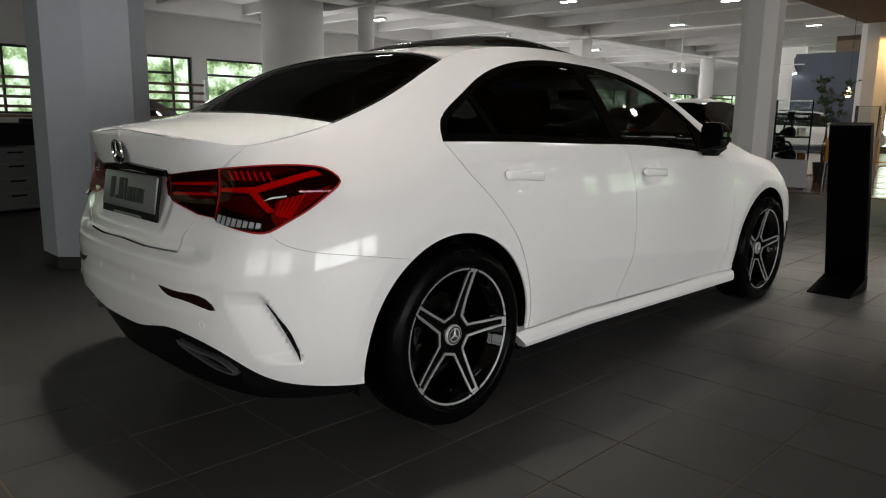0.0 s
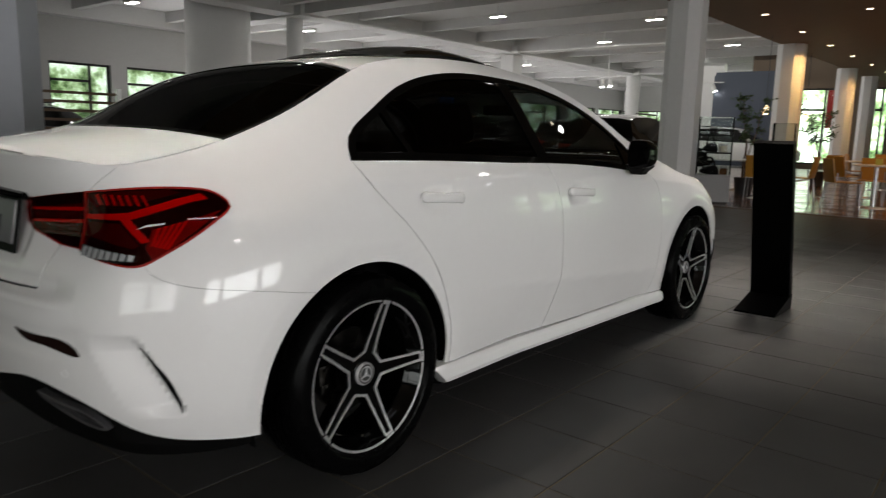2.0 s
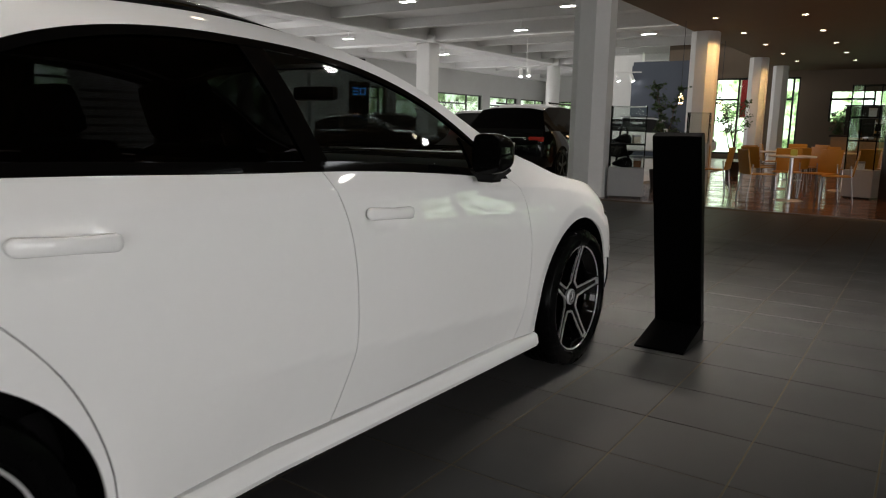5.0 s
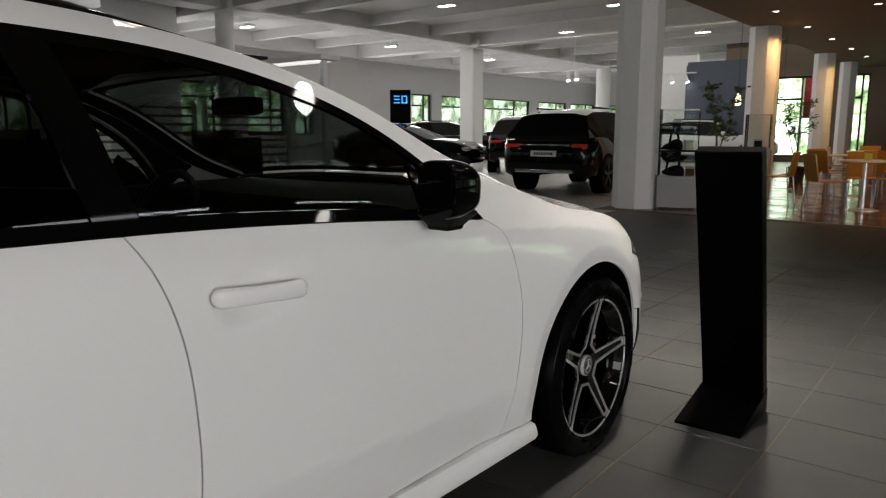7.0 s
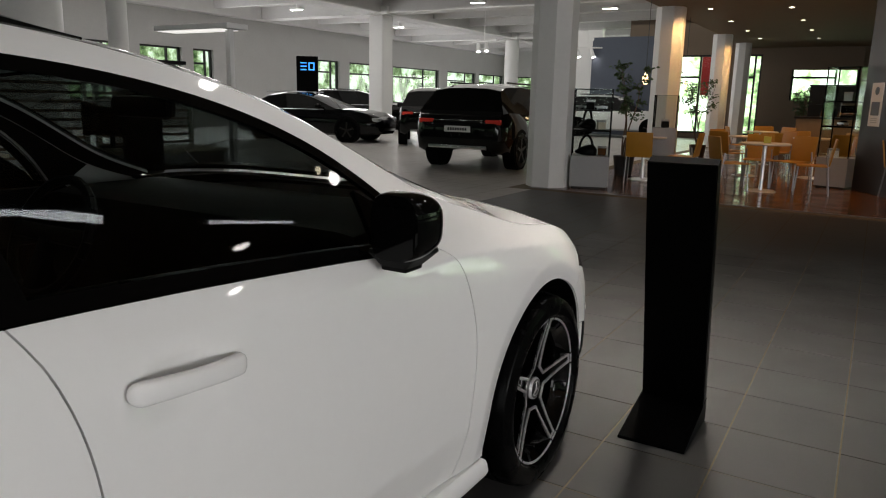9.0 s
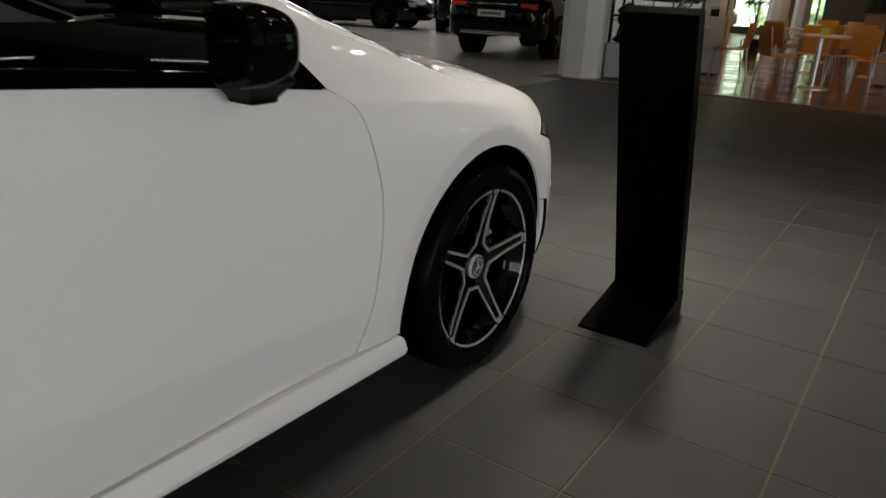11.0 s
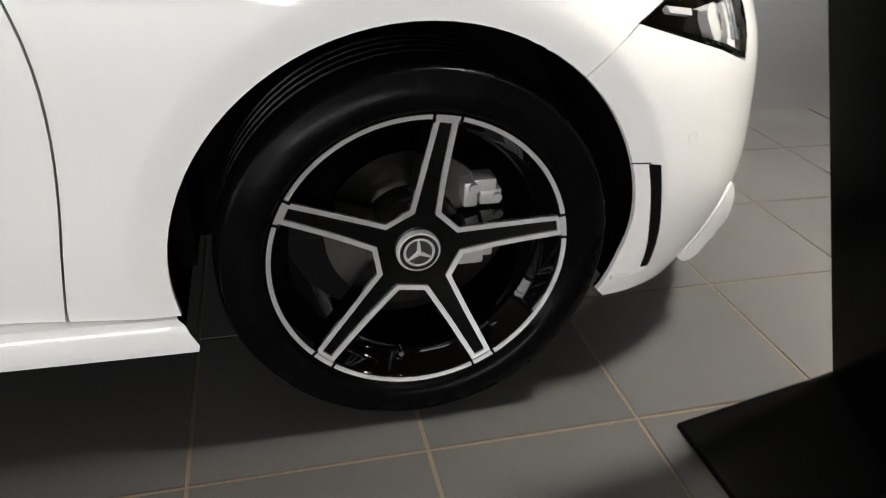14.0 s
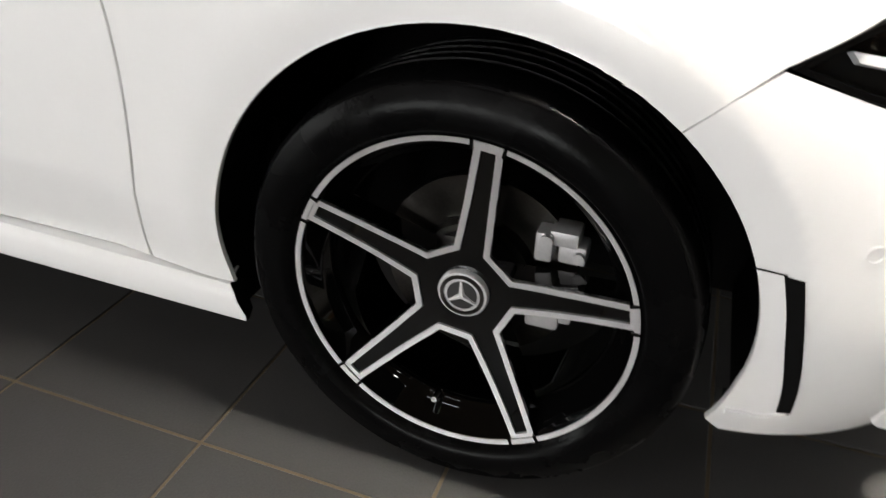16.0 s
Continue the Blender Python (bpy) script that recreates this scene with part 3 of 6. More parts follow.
def sheet_mesh(name, loop, fn, step, mat, flange=0.012, out=0.0, sides=(1,), fold=None):
    """A curved sheet of a surface, cut to an outline, with its edges folded inwards; sides: 1 right, -1 left."""
    loop = dense(loop, step)
    if sum(a[0] * b[1] - b[0] * a[1] for a, b in zip(loop, loop[1:] + loop[:1])) < 0:
        loop = loop[::-1]
    flat, faces, seen = [], [], {}

    def idx(p):
        key = (round(p[0] * 20000), round(p[1] * 20000))
        if key not in seen:
            seen[key] = len(flat)
            flat.append(p)
        return seen[key]

    lo1, hi1 = min(p[1] for p in loop), max(p[1] for p in loop)
    j = math.floor(lo1 / step)
    while j * step < hi1:
        row = clip(clip(loop, 1, j * step, True), 1, (j + 1) * step, False)
        j += 1
        if len(row) < 3:
            continue
        i = math.floor(min(p[0] for p in row) / step)
        rest = row
        while len(rest) >= 3:
            cell = clip(rest, 0, (i + 1) * step, False)
            rest = clip(rest, 0, (i + 1) * step, True)
            i += 1
            if len(cell) >= 3:
                ids = []
                for p in cell:
                    k = idx(p)
                    if k in ids:
                        at = ids.index(k)
                        if len(ids) - at >= 3:
                            faces.append(ids[at:])
                        del ids[at + 1 :]
                    else:
                        ids.append(k)
                if len(ids) >= 3:
                    faces.append(ids)
    ab = np.array(flat)
    e = 0.002
    pos = fn(ab[:, 0], ab[:, 1], out)
    nor = np.cross(fn(ab[:, 0] + e, ab[:, 1], out) - fn(ab[:, 0] - e, ab[:, 1], out), fn(ab[:, 0], ab[:, 1] + e, out) - fn(ab[:, 0], ab[:, 1] - e, out))
    nor /= np.linalg.norm(nor, axis=1, keepdims=True) + 1e-12
    lp = np.array(loop)
    lpos = fn(lp[:, 0], lp[:, 1], out)
    lnor = np.cross(fn(lp[:, 0] + e, lp[:, 1], out) - fn(lp[:, 0] - e, lp[:, 1], out), fn(lp[:, 0], lp[:, 1] + e, out) - fn(lp[:, 0], lp[:, 1] - e, out))
    lnor /= np.linalg.norm(lnor, axis=1, keepdims=True) + 1e-12
    verts, polys, normals, smooth_count = [], [], [], 0
    for side in sides:
        s = np.array([side, 1, 1])
        base = len(verts)
        verts += list(pos * s)
        for f in faces:
            f = f if side > 0 else f[::-1]
            polys.append([base + k for k in f])
            normals += [tuple(nor[k] * s) for k in f]
        if flange:
            base, n = len(verts), len(loop)
            verts += list(lpos * s) + list((lpos - lnor * flange) * s)
            for k in range(n):
                l = (k + 1) % n
                f = (base + k, base + n + k, base + n + l, base + l)
                polys.append(f if side > 0 else f[::-1])
                d = (lpos[l] - lpos[k])
                w = np.cross(d, lnor[k])
                w = w / (np.linalg.norm(w) + 1e-12) * s
                normals += [tuple(w)] * 4
    me = bpy.data.meshes.new(name)
    me.from_pydata([tuple(v) for v in verts], [], polys)
    me.materials.append(mat)
    for p in me.polygons:
        p.use_smooth = True
    me.normals_split_custom_set(normals)
    return me


def sheet(name, loop, fn, mat, parent, step=0.03, flange=0.012, out=0.0, sides=(1,), label=""):
    ob = new(name, sheet_mesh(name, loop, fn, step, mat, flange, out, sides))
    ob.parent = parent
    return tagged(ob, label) if label else ob


def both(name, loop, fn, mat, parents, **kw):
    """The same sheet on the right and on the left."""
    return [sheet(name, loop, fn, mat, p, sides=(s,), **kw) for p, s in zip(parents, (1, -1))]


def band(loop, width):
    """The outline moved inwards by width."""
    p = np.array(loop)
    if sum(a[0] * b[1] - b[0] * a[1] for a, b in zip(loop, loop[1:] + loop[:1])) < 0:
        width = -width
    d0, d1 = p - np.roll(p, 1, 0), np.roll(p, -1, 0) - p
    d0 /= np.linalg.norm(d0, axis=1, keepdims=True) + 1e-9
    d1 /= np.linalg.norm(d1, axis=1, keepdims=True) + 1e-9
    n = np.stack([-(d0 + d1)[:, 1], (d0 + d1)[:, 0]], 1)
    n /= np.linalg.norm(n, axis=1, keepdims=True) + 1e-9
    cosine = np.clip((n * np.stack([-d0[:, 1], d0[:, 0]], 1)).sum(1), 0.4, 1)
    return [tuple(v) for v in p + n * (width / cosine)[:, None]]


def ribbon(name, loop, width, fn, mat, parent, out=0.002, deep=0.006, sides=(1,), step=0.03, label=""):
    """A raised band that runs along the inside of an outline."""
    a = dense(loop, step)
    b = band(a, width)
    n = len(a)
    verts, faces = [], []
    ccw = sum(p[0] * q[1] - q[0] * p[1] for p, q in zip(a, a[1:] + a[:1])) > 0
    A, B = np.array(a), np.array(b)
    for side in sides:
        s = np.array([side, 1, 1])
        base = len(verts)
        for loop2, o in ((A, out - deep), (A, out), (B, out), (B, out - deep)):
            verts += list(fn(loop2[:, 0], loop2[:, 1], o) * s)
        for k in range(n):
            l = (k + 1) % n
            for r in range(3):
                f = (base + r * n + k, base + r * n + l, base + (r + 1) * n + l, base + (r + 1) * n + k)
                faces.append(f if (side > 0) == ccw else f[::-1])
    ob = link(name, verts, faces, mat, parent, label, smooth=True)
    ob.data.set_sharp_from_angle(angle=radians(35))
    return ob


car = thing("car", (0, 0, 0), "white four-door saloon car with black wheels parked on grey tiles", "car")

BELT = [(-0.02, 1.022), (0.30, 1.019), (0.85, 1.003), (1.05, 0.999), (1.46, 0.980), (1.79, 0.954), (2.085, 0.926)]
DLO_TOP = [(2.085, 0.926), (2.02, 1.004), (1.95, 1.076), (1.82, 1.174), (1.65, 1.252), (1.465, 1.302), (1.23, 1.337), (0.98, 1.351), (0.75, 1.351), (0.535, 1.329), (0.385, 1.294), (0.26, 1.245), (0.145, 1.183), (0.05, 1.128), (-0.004, 1.076), (-0.02, 1.022)]
REAR_GAP = [(-0.02, 1.022), (0.022, 0.946), (0.105, 0.853), (0.215, 0.742), (0.305, 0.622), (0.362, 0.495), (0.388, 0.395), (0.394, 0.287)]
MID_GAP = [(1.045, 0.999), (1.078, 0.93), (1.112, 0.81), (1.127, 0.66), (1.124, 0.50), (1.098, 0.385), (1.062, 0.280)]
FRONT_GAP = [(2.085, 0.926), (2.16, 0.878), (2.195, 0.79), (2.220, 0.69), (2.226, 0.60), (2.218, 0.50), (2.196, 0.37), (2.172, 0.256)]
G = 0.0019  # half a shut line

belt_line, dlo_top = curve(BELT, 30), curve(DLO_TOP, 60)
dlo = belt_line + dlo_top[1:-1]
rear_gap, mid_gap, front_gap = curve(REAR_GAP), curve(MID_GAP), curve(FRONT_GAP)
belt_at = lambda u: float(np.interp(u, [p[0] for p in belt_line], [p[1] for p in belt_line]))
shift = lambda line, d: [(u + d, z) for u, z in line]
cut_below = lambda line, u0, u1: [(u, z - 0.003) for u, z in line if u0 < u < u1]

# Doors.
doors = []
for name, a, b, inner in (("rear_door", rear_gap, mid_gap, False), ("front_door", mid_gap, front_gap, True)):
    a2, b2 = shift(a, G), shift(b, -G)
    a2[0], b2[0] = (a2[0][0], a2[0][1] - 0.003), (b2[0][0], b2[0][1] - 0.003)
    loop = a2[::-1] + cut_below(belt_line, a2[0][0] + 0.01, b2[0][0] - 0.01) + b2
    pair = [sheet(name, loop, body, M_PAINT, car, step=0.02, sides=(s,)) for s in (1, -1)]
    doors.append(pair)

# Rear wing with pillar, roof rail and front pillar in one pressing.
rail_side = [(float(u), float(z)) for u, z in rail_uz if -0.84 <= u <= 2.40]
rail_side = rail_side[::14] + [rail_side[-1]]
SEAM_REAR = [(-0.235, 0.644), (-0.47, 0.681), (-0.65, 0.711), (-0.70, 0.733), (-0.73, 0.765)]
seam_rear = curve(SEAM_REAR, 14)
arch_rear = arc(-0.018, 0.314, 0.394, 123.5, -4, 30)
wing = shift(rear_gap, -G)[::-1] + dlo_top[::-1][1:] + [(2.172, 0.902), (2.339, 0.928), (2.40, 0.968)] + rail_side[::-1] + [(-0.93, 0.935), (-0.92, 0.82), (-0.76, 0.80)] + [(u, z + 0.0006) for u, z in seam_rear[::-1]] + arch_rear
both("rear_wing", wing, body, M_PAINT, (car, car), step=0.025, flange=0.008)
lining = [(u, z + 0.004) for u, z in dlo_top[::2]] + [(u, z - 0.02) for u, z in rail_side if -0.1 < u < 2.2]
both("pillar_lining", lining, body, M_CABIN, (car, car), step=0.05, flange=0.0, out=-0.030)
lining = [(u, z - 0.006) for u, z in belt_line] + [(2.06, 0.80), (0.10, 0.80)]
both("door_lining", lining, body, M_CABIN, (car, car), step=0.08, flange=0.0, out=-0.050)

# Front wing.
arch_front = arc(2.729, 0.320, 0.394, 190, 51.4, 34)
SEAM_FRONT = [(2.9760, 0.6272), (3.02, 0.668), (3.066, 0.700)]
hood_edge = [(float(u), float(z)) for u, z in rail_uz if 2.42 <= u <= 3.40][::14]
fwing = shift(front_gap, G)[::-1] + [(2.172, 0.902), (2.339, 0.928), (2.4005, 0.968)] + hood_edge + [(3.40, 0.756), (3.28, 0.769), (3.16, 0.751), (3.066, 0.703)] + SEAM_FRONT[::-1][1:] + arch_front[::-1]
fwing = [(2.176, 0.255)] + fwing[1:] + [(2.335, 0.252)]
both("front_wing", fwing, body, M_PAINT, (car, car), step=0.011, flange=0.008)

# Rear bumper and the black diffuser below it.
UNDER = [(-0.405, 0.243), (-0.58, 0.262), (-0.75, 0.302), (-0.875, 0.37), (-1.0, 0.408), (-1.13, 0.42), (-1.30, 0.392), (-1.4902, 0.385)]
LIDSEAM = [(-0.86, 0.78), (-0.90, 0.81), (-0.99, 0.81), (-1.035, 0.785), (-1.066, 0.735), (-1.10, 0.664), (-1.31, 0.660), (-1.4902, 0.664)]
bump_loop = [(u, z - 0.0005) for u, z in seam_rear] + LIDSEAM + curve(UNDER, 40)[::-1] + arc(-0.018, 0.314, 0.394, 190, 124, 16)
rear_bumper = sheet("rear_bumper", bump_loop, body, M_PAINT, car, step=0.011, flange=0.008, sides=(1, -1), label="white rear bumper with black lower trim")
under_fn = lambda u, z, o=0.0: body(u, z, o - 0.035)
diff = curve(UNDER, 40) + [(-1.4902, 0.21), (-1.0, 0.20), (-0.7, 0.20), (-0.42, 0.20)]
diff = [(u, z + (0.02 if i < 40 else 0)) for i, (u, z) in enumerate(diff)]
sheet("diffuser", diff, under_fn, M_SATIN, rear_bumper, step=0.03, sides=(1, -1), label="matt black diffuser")

# Boot lid: rear face and top.
lid = [(-1.4902, 0.669), (-1.31, 0.665), (-1.106, 0.669), (-1.071, 0.738), (-1.041, 0.789), (-0.995, 0.815), (-0.94, 0.815), (-0.935, 0.935), (-0.845, 1.002), (-1.0, 1.016), (-1.25, 1.032), (-1.4902, 1.044)]
boot = sheet("boot_lid", lid, body, M_PAINT, car, step=0.02, sides=(1, -1), flange=0.02)
lid_top = [(-0.985, -0.66), (-0.985, -0.36)] + [(q, -0.36 - 0.09 * (1 - q * q)) for q in np.linspace(-0.97, 0.97, 15)] + [(0.985, -0.36), (0.985, -0.66), (0.99, -0.80), (0.8, -0.819), (-0.8, -0.819), (-0.99, -0.80)]
sheet("lid_top", lid_top, top, M_PAINT, boot, step=0.03, flange=0.01)

# Glass and roof.
back = [(-0.975, -0.345)] + [(q, -0.350 - 0.09 * (1 - q * q)) for q in np.linspace(-0.97, 0.97, 15)] + [(0.975, -0.345), (0.97, 0.13)] + [(q, 0.14 + 0.10 * (1 - q * q)) for q in np.linspace(0.95, -0.95, 15)] + [(-0.97, 0.13)]
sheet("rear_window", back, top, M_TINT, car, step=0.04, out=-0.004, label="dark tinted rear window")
ribbon("window_seal", back, 0.02, top, M_BLACK, car, out=-0.001)
roof = [(-0.985, 0.15)] + [(q, 0.15 + 0.10 * (1 - q * q)) for q in np.linspace(-0.93, 0.93, 15)] + [(0.985, 0.15), (0.985, 1.62)] + [(q, 1.62 + 0.13 * (1 - q * q)) for q in np.linspace(0.93, -0.93, 15)] + [(-0.985, 1.62)]
roof_skin = sheet("roof", roof, top, M_PAINT, car, step=0.05, flange=0.015)
sheet("roof_seam", [(-1.0, 0.13), (1.0, 0.13), (1.0, 1.66), (-1.0, 1.66)], top, M_SATIN, car, step=0.06, out=-0.012, flange=0)
sun = [(-0.80, 0.50), (0.80, 0.50), (0.80, 1.42), (-0.80, 1.42)]
sun_fn = lambda q, y, o=0.0: top(q, y, o) + np.stack([0 * q, 0 * y, 0.056 * np.clip(1 - ((y - 0.93) / 0.45) ** 2, 0, 1) * np.clip(1 - np.abs(q / 0.86) ** 4, 0, 1) + 0 * q], -1)
sheet("sunroof", sun, sun_fn, M_BLACK, roof_skin, step=0.05, flange=0.03, out=0.003, label="black glass sunroof tilted open")
shield = [(-0.89, 1.65)] + [(q, 1.63 + 0.13 * (1 - q * q)) for q in np.linspace(-0.86, 0.86, 15)] + [(0.89, 1.65), (0.92, 2.40)] + [(q, 2.38 + 0.2 * (1 - q * q)) for q in np.linspace(0.89, -0.89, 15)] + [(-0.92, 2.40)]
for s in (1, -1):
    sheet("pillar_skin", [(s * 0.885, 1.655), (s * 0.90, 1.60), (s * 0.999, 1.60), (s * 0.999, 2.395), (s * 0.915, 2.41)][::s], top, M_PAINT, car, step=0.03, flange=0.012, out=0.001)
    sheet("pillar_lining", [(s * 0.875, 1.655), (s * 0.89, 1.62), (s * 0.995, 1.62), (s * 0.995, 2.39), (s * 0.905, 2.40)][::s], top, M_CABIN, car, step=0.03, flange=0.0, out=-0.016)
sheet("windscreen", shield, top, M_SCREEN, car, step=0.05, out=-0.002, flange=0.006)
ribbon("screen_seal", shield, 0.03, top, M_BLACK, car, out=0.0)
cowl = [(-0.98, 2.37)] + [(q, 2.39 + 0.2 * (1 - q * q)) for q in np.linspace(-0.95, 0.95, 15)] + [(0.98, 2.37), (0.98, 2.60), (0, 2.74), (-0.98, 2.60)]
sheet("cowl", cowl, top, M_SATIN, car, step=0.05, out=-0.015)
hood = [(-0.992, 2.39)] + [(q, 2.45 + 0.18 * (1 - q * q)) for q in np.linspace(-0.965, 0.965, 15)] + [(0.992, 2.39), (0.992, 3.06), (0.985, 3.30), (0.95, 3.44), (0.5, 3.52), (-0.5, 3.52), (-0.95, 3.44), (-0.985, 3.30), (-0.992, 3.06)]
sheet("bonnet", hood, top, M_PAINT, car, step=0.04, flange=0.015)

# Front bumper, closed nose.
nose = [(3.0667, 0.6993), (3.0207, 0.6673), (2.9773, 0.6262)] + arc(2.729, 0.320, 0.394, 50.5, -19, 22) + [(3.128, 0.168), (3.30, 0.155), (3.6, 0.15), (4.1818, 0.15), (4.1818, 0.60), (3.62, 0.60), (3.62, 0.733), (3.53, 0.738), (3.425, 0.746), (3.412, 0.725), (3.400, 0.67), (3.380, 0.605), (3.27, 0.642)]
front_bumper = sheet("front_bumper", nose, body, M_PAINT, car, step=0.012, flange=0.008, sides=(1, -1), label="white front bumper")
sheet("grille", [(3.60, 0.60), (4.1818, 0.60), (4.1818, 0.728), (3.60, 0.728)], body, M_SATIN, car, step=0.05, out=-0.01, sides=(1, -1))

# Side windows: black surround, pillars and panes.
win = lambda u, z, o=0.0: body(u, z, o - 0.004)
for s in (1, -1):
    side_frame = ribbon("window_surround", dlo, 0.024, win, M_BLACK, car, out=0.006, deep=0.02, sides=(s,), label="gloss black window surround")
    mid = [(1.005, belt_at(1.005) + 0.01), (1.085, belt_at(1.085) + 0.01), (1.065, 1.20), (1.035, 1.338), (0.945, 1.340), (0.985, 1.20)]
    sheet("pillar_trim", mid, win, M_BLACK, side_frame, step=0.03, out=0.005, sides=(s,))
    div = [(0.235, belt_at(0.235) + 0.01), (0.262, belt_at(0.262) + 0.01), (0.205, 1.205), (0.178, 1.19)]
    sheet("pillar_trim", div, win, M_BLACK, side_frame, step=0.03, out=0.004, sides=(s,))
    sail = [(1.83, belt_at(1.83) + 0.008), (2.05, 0.938), (1.97, 1.018), (1.86, 1.085)]
    sheet("mirror_base", sail, win, M_BLACK, side_frame, step=0.03, out=0.005, sides=(s,))
    inner = band(dense(dlo, 0.03), 0.014)
    rear_pane = clip(inner, 0, 1.01, False)
    front_pane = clip(inner, 0, 1.05, True)
    k = 0 if s > 0 else 1
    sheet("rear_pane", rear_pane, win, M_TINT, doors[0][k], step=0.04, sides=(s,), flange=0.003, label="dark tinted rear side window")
    sheet("front_pane", front_pane, win, M_LIGHTTINT, doors[1][k], step=0.04, sides=(s,), flange=0.003, label="lightly tinted front side window")

# A dark shell behind the shut lines.
shell = [(-0.86, 0.24), (-0.44, 0.24)] + arc(-0.01, 0.312, 0.415, 190, -10, 20) + [(0.42, 0.20), (2.30, 0.20)] + arc(2.729, 0.318, 0.415, 195, -20, 20) + [(3.2, 0.2), (3.4, 0.3), (3.4, 0.68), (3.1, 0.72), (2.7, 0.86), (2.30, 0.90), (2.06, 0.90)] + [(u, z - 0.03) for u, z in belt_line[::-1]] + [(-0.3, 0.93), (-0.86, 0.9)]
both("inner_shell", shell, body, M_SHELL, (car, car), step=0.06, out=-0.028, flange=0)


# Door handles.
def handle(s, hu, hz, parent):
    """A bar handle: two feet and a bowed grip."""
    n, m = 30, 14
    verts, faces = [], []
    for i in range(n):
        t = 0.5 - 0.5 * math.cos(math.pi * i / (n - 1))
        u = hu - 0.108 + 0.216 * t
        z = hz + 0.006 - 0.013 * t
        end = max(abs(t - 0.5) - 0.40, 0) / 0.10
        blunt = max(1 - end**2.4, 0.012) ** 0.5
        bow = 0.018 + 0.012 * math.sin(math.pi * t) ** 0.7 + 0.003 * t
        w, h = 0.010 * blunt, (0.0165 + 0.0025 * abs(2 * t - 1)) * blunt
        c = body(np.array([u]), np.array([z]))[0]
        base = float(c[0]) - 0.004 - float(dents(np.array([u]), np.array([z]))[0])
        for j in range(m):
            a = 2 * math.pi * j / m
            x, y = (math.copysign(abs(f) ** 0.7, f) for f in (math.cos(a), math.sin(a)))
            verts.append((s * (base + bow - 0.006 + w * x), float(c[1]), z + h * y - 0.10 * w * x))
    for i in range(n - 1):
        for j in range(m):
            f = (i * m + j, i * m + (j + 1) % m, (i + 1) * m + (j + 1) % m, (i + 1) * m + j)
            faces.append(f[::-1] if s > 0 else f)
    faces += [tuple(range(m)), tuple(range((n - 1) * m, n * m))[::-1]]
    return link("handle", verts, faces, M_PAINT, parent, smooth=True)


for k, s in enumerate((1, -1)):
    for j, (hu, hz) in enumerate(HANDLES):
        handle(s, hu, hz, doors[j][k])

# Sills, their front ends rounded and closed in black.
SILL = [(0.805, 0.170, 2.338), (0.836, 0.172, 2.352), (0.856, 0.182, 2.360), (0.862, 0.198, 2.364), (0.858, 0.225, 2.352), (0.8545, 0.239, 2.347), (0.847, 0.248, 2.336), (0.804, 0.256, 2.325)]
for s in (1, -1):
    n, m = 40, len(SILL)
    verts, faces = [], []
    for i in range(n):
        t = i / (n - 1)
        lift = 0.034 * (1 - t)
        for x, z, y1 in SILL:
            y0 = 0.335 - (0.028 * (z - 0.19) / 0.07 - 0.04 * (0.23 - z) / 0.06) * (i == 0)
            y = y0 + (y1 - y0) * t
            swell = 0.026 * (1 - min(max((y - 0.40) / 0.45, 0), 1)) - 0.006 * t**3 + 0.006 * t**8 * min(max((z - 0.198) / 0.03, 0), 1)
            verts.append((s * (x + swell), y, z + lift))
    for i in range(n - 1):
        for j in range(m - 1):
            f = (i * m + j, i * m + j + 1, (i + 1) * m + j + 1, (i + 1) * m + j)
            faces.append(f if s < 0 else f[::-1])
    faces.append(tuple(range(m)))
    ob = link("side_sill", verts, faces, M_PAINT, car, smooth=True)
    ob.data.set_sharp_from_angle(angle=radians(28))
    cap = verts[-m:]
    link("sill_cap", cap, [tuple(range(m))[::-1]], M_SHELL, ob)

# Wheel houses, floor pan and cabin.
for s in (1, -1):
    for y in (0.0, 2.729):
        bm = lathe([(0.412, 0.40 * s), (0.412, 0.845 * s)], 40, "x")
        bmesh.ops.translate(bm, vec=(0, y, 0.318), verts=bm.verts)
        bmesh.ops.delete(bm, geom=[v for v in bm.verts if v.co.z < 0.17], context="VERTS")
        for v in bm.verts:
            u = float(np.interp(v.co.y, [p[1] for p in PLAN], run))
            v.co.x = s * min(abs(v.co.x), float(body(np.array([u]), np.array([v.co.z]))[0, 0]) - 0.016)
        part("wheel_house", bm, M_SHELL, car)
        part("wheel_house_wall", prism([(0.40 * s, y - 0.42), (0.42 * s, y - 0.42), (0.42 * s, y + 0.42), (0.40 * s, y + 0.42)], 0.17, 0.72), M_SHELL, car)
bm = box((-0.80, 0.42, 0.165), (0.80, 2.31, 0.24), 0.02)
add_box(bm, (-0.40, -0.70, 0.19), (0.40, 3.4, 0.26), 0.02)
part("floor_pan", bm, M_SHELL, car)
part("boot_floor", box((-0.55, -0.72, 0.45), (0.55, 0.12, 0.90), 0.03), M_SHELL, car)
part("firewall", box((-0.70, 2.30, 0.26), (0.70, 2.36, 0.93)), M_SHELL, car)


def seat(x, y, back_tilt, parent, wide=0.50):
    st = part("seat", box((x - wide / 2, y - 0.05, 0.30), (x + wide / 2, y + 0.48, 0.50), 0.06), M_CABIN, parent, smooth=True)
    part("seat_back", box((-wide / 2, -0.07, 0.0), (wide / 2, 0.07, 0.62), 0.06, pose(x, y, 0.46, back_tilt)), M_CABIN, st, smooth=True)
    part("head_rest", box((-0.13, -0.05, 0.64), (0.13, 0.05, 0.82), 0.045, pose(x, y, 0.46, back_tilt)), M_CABIN, st, smooth=True)


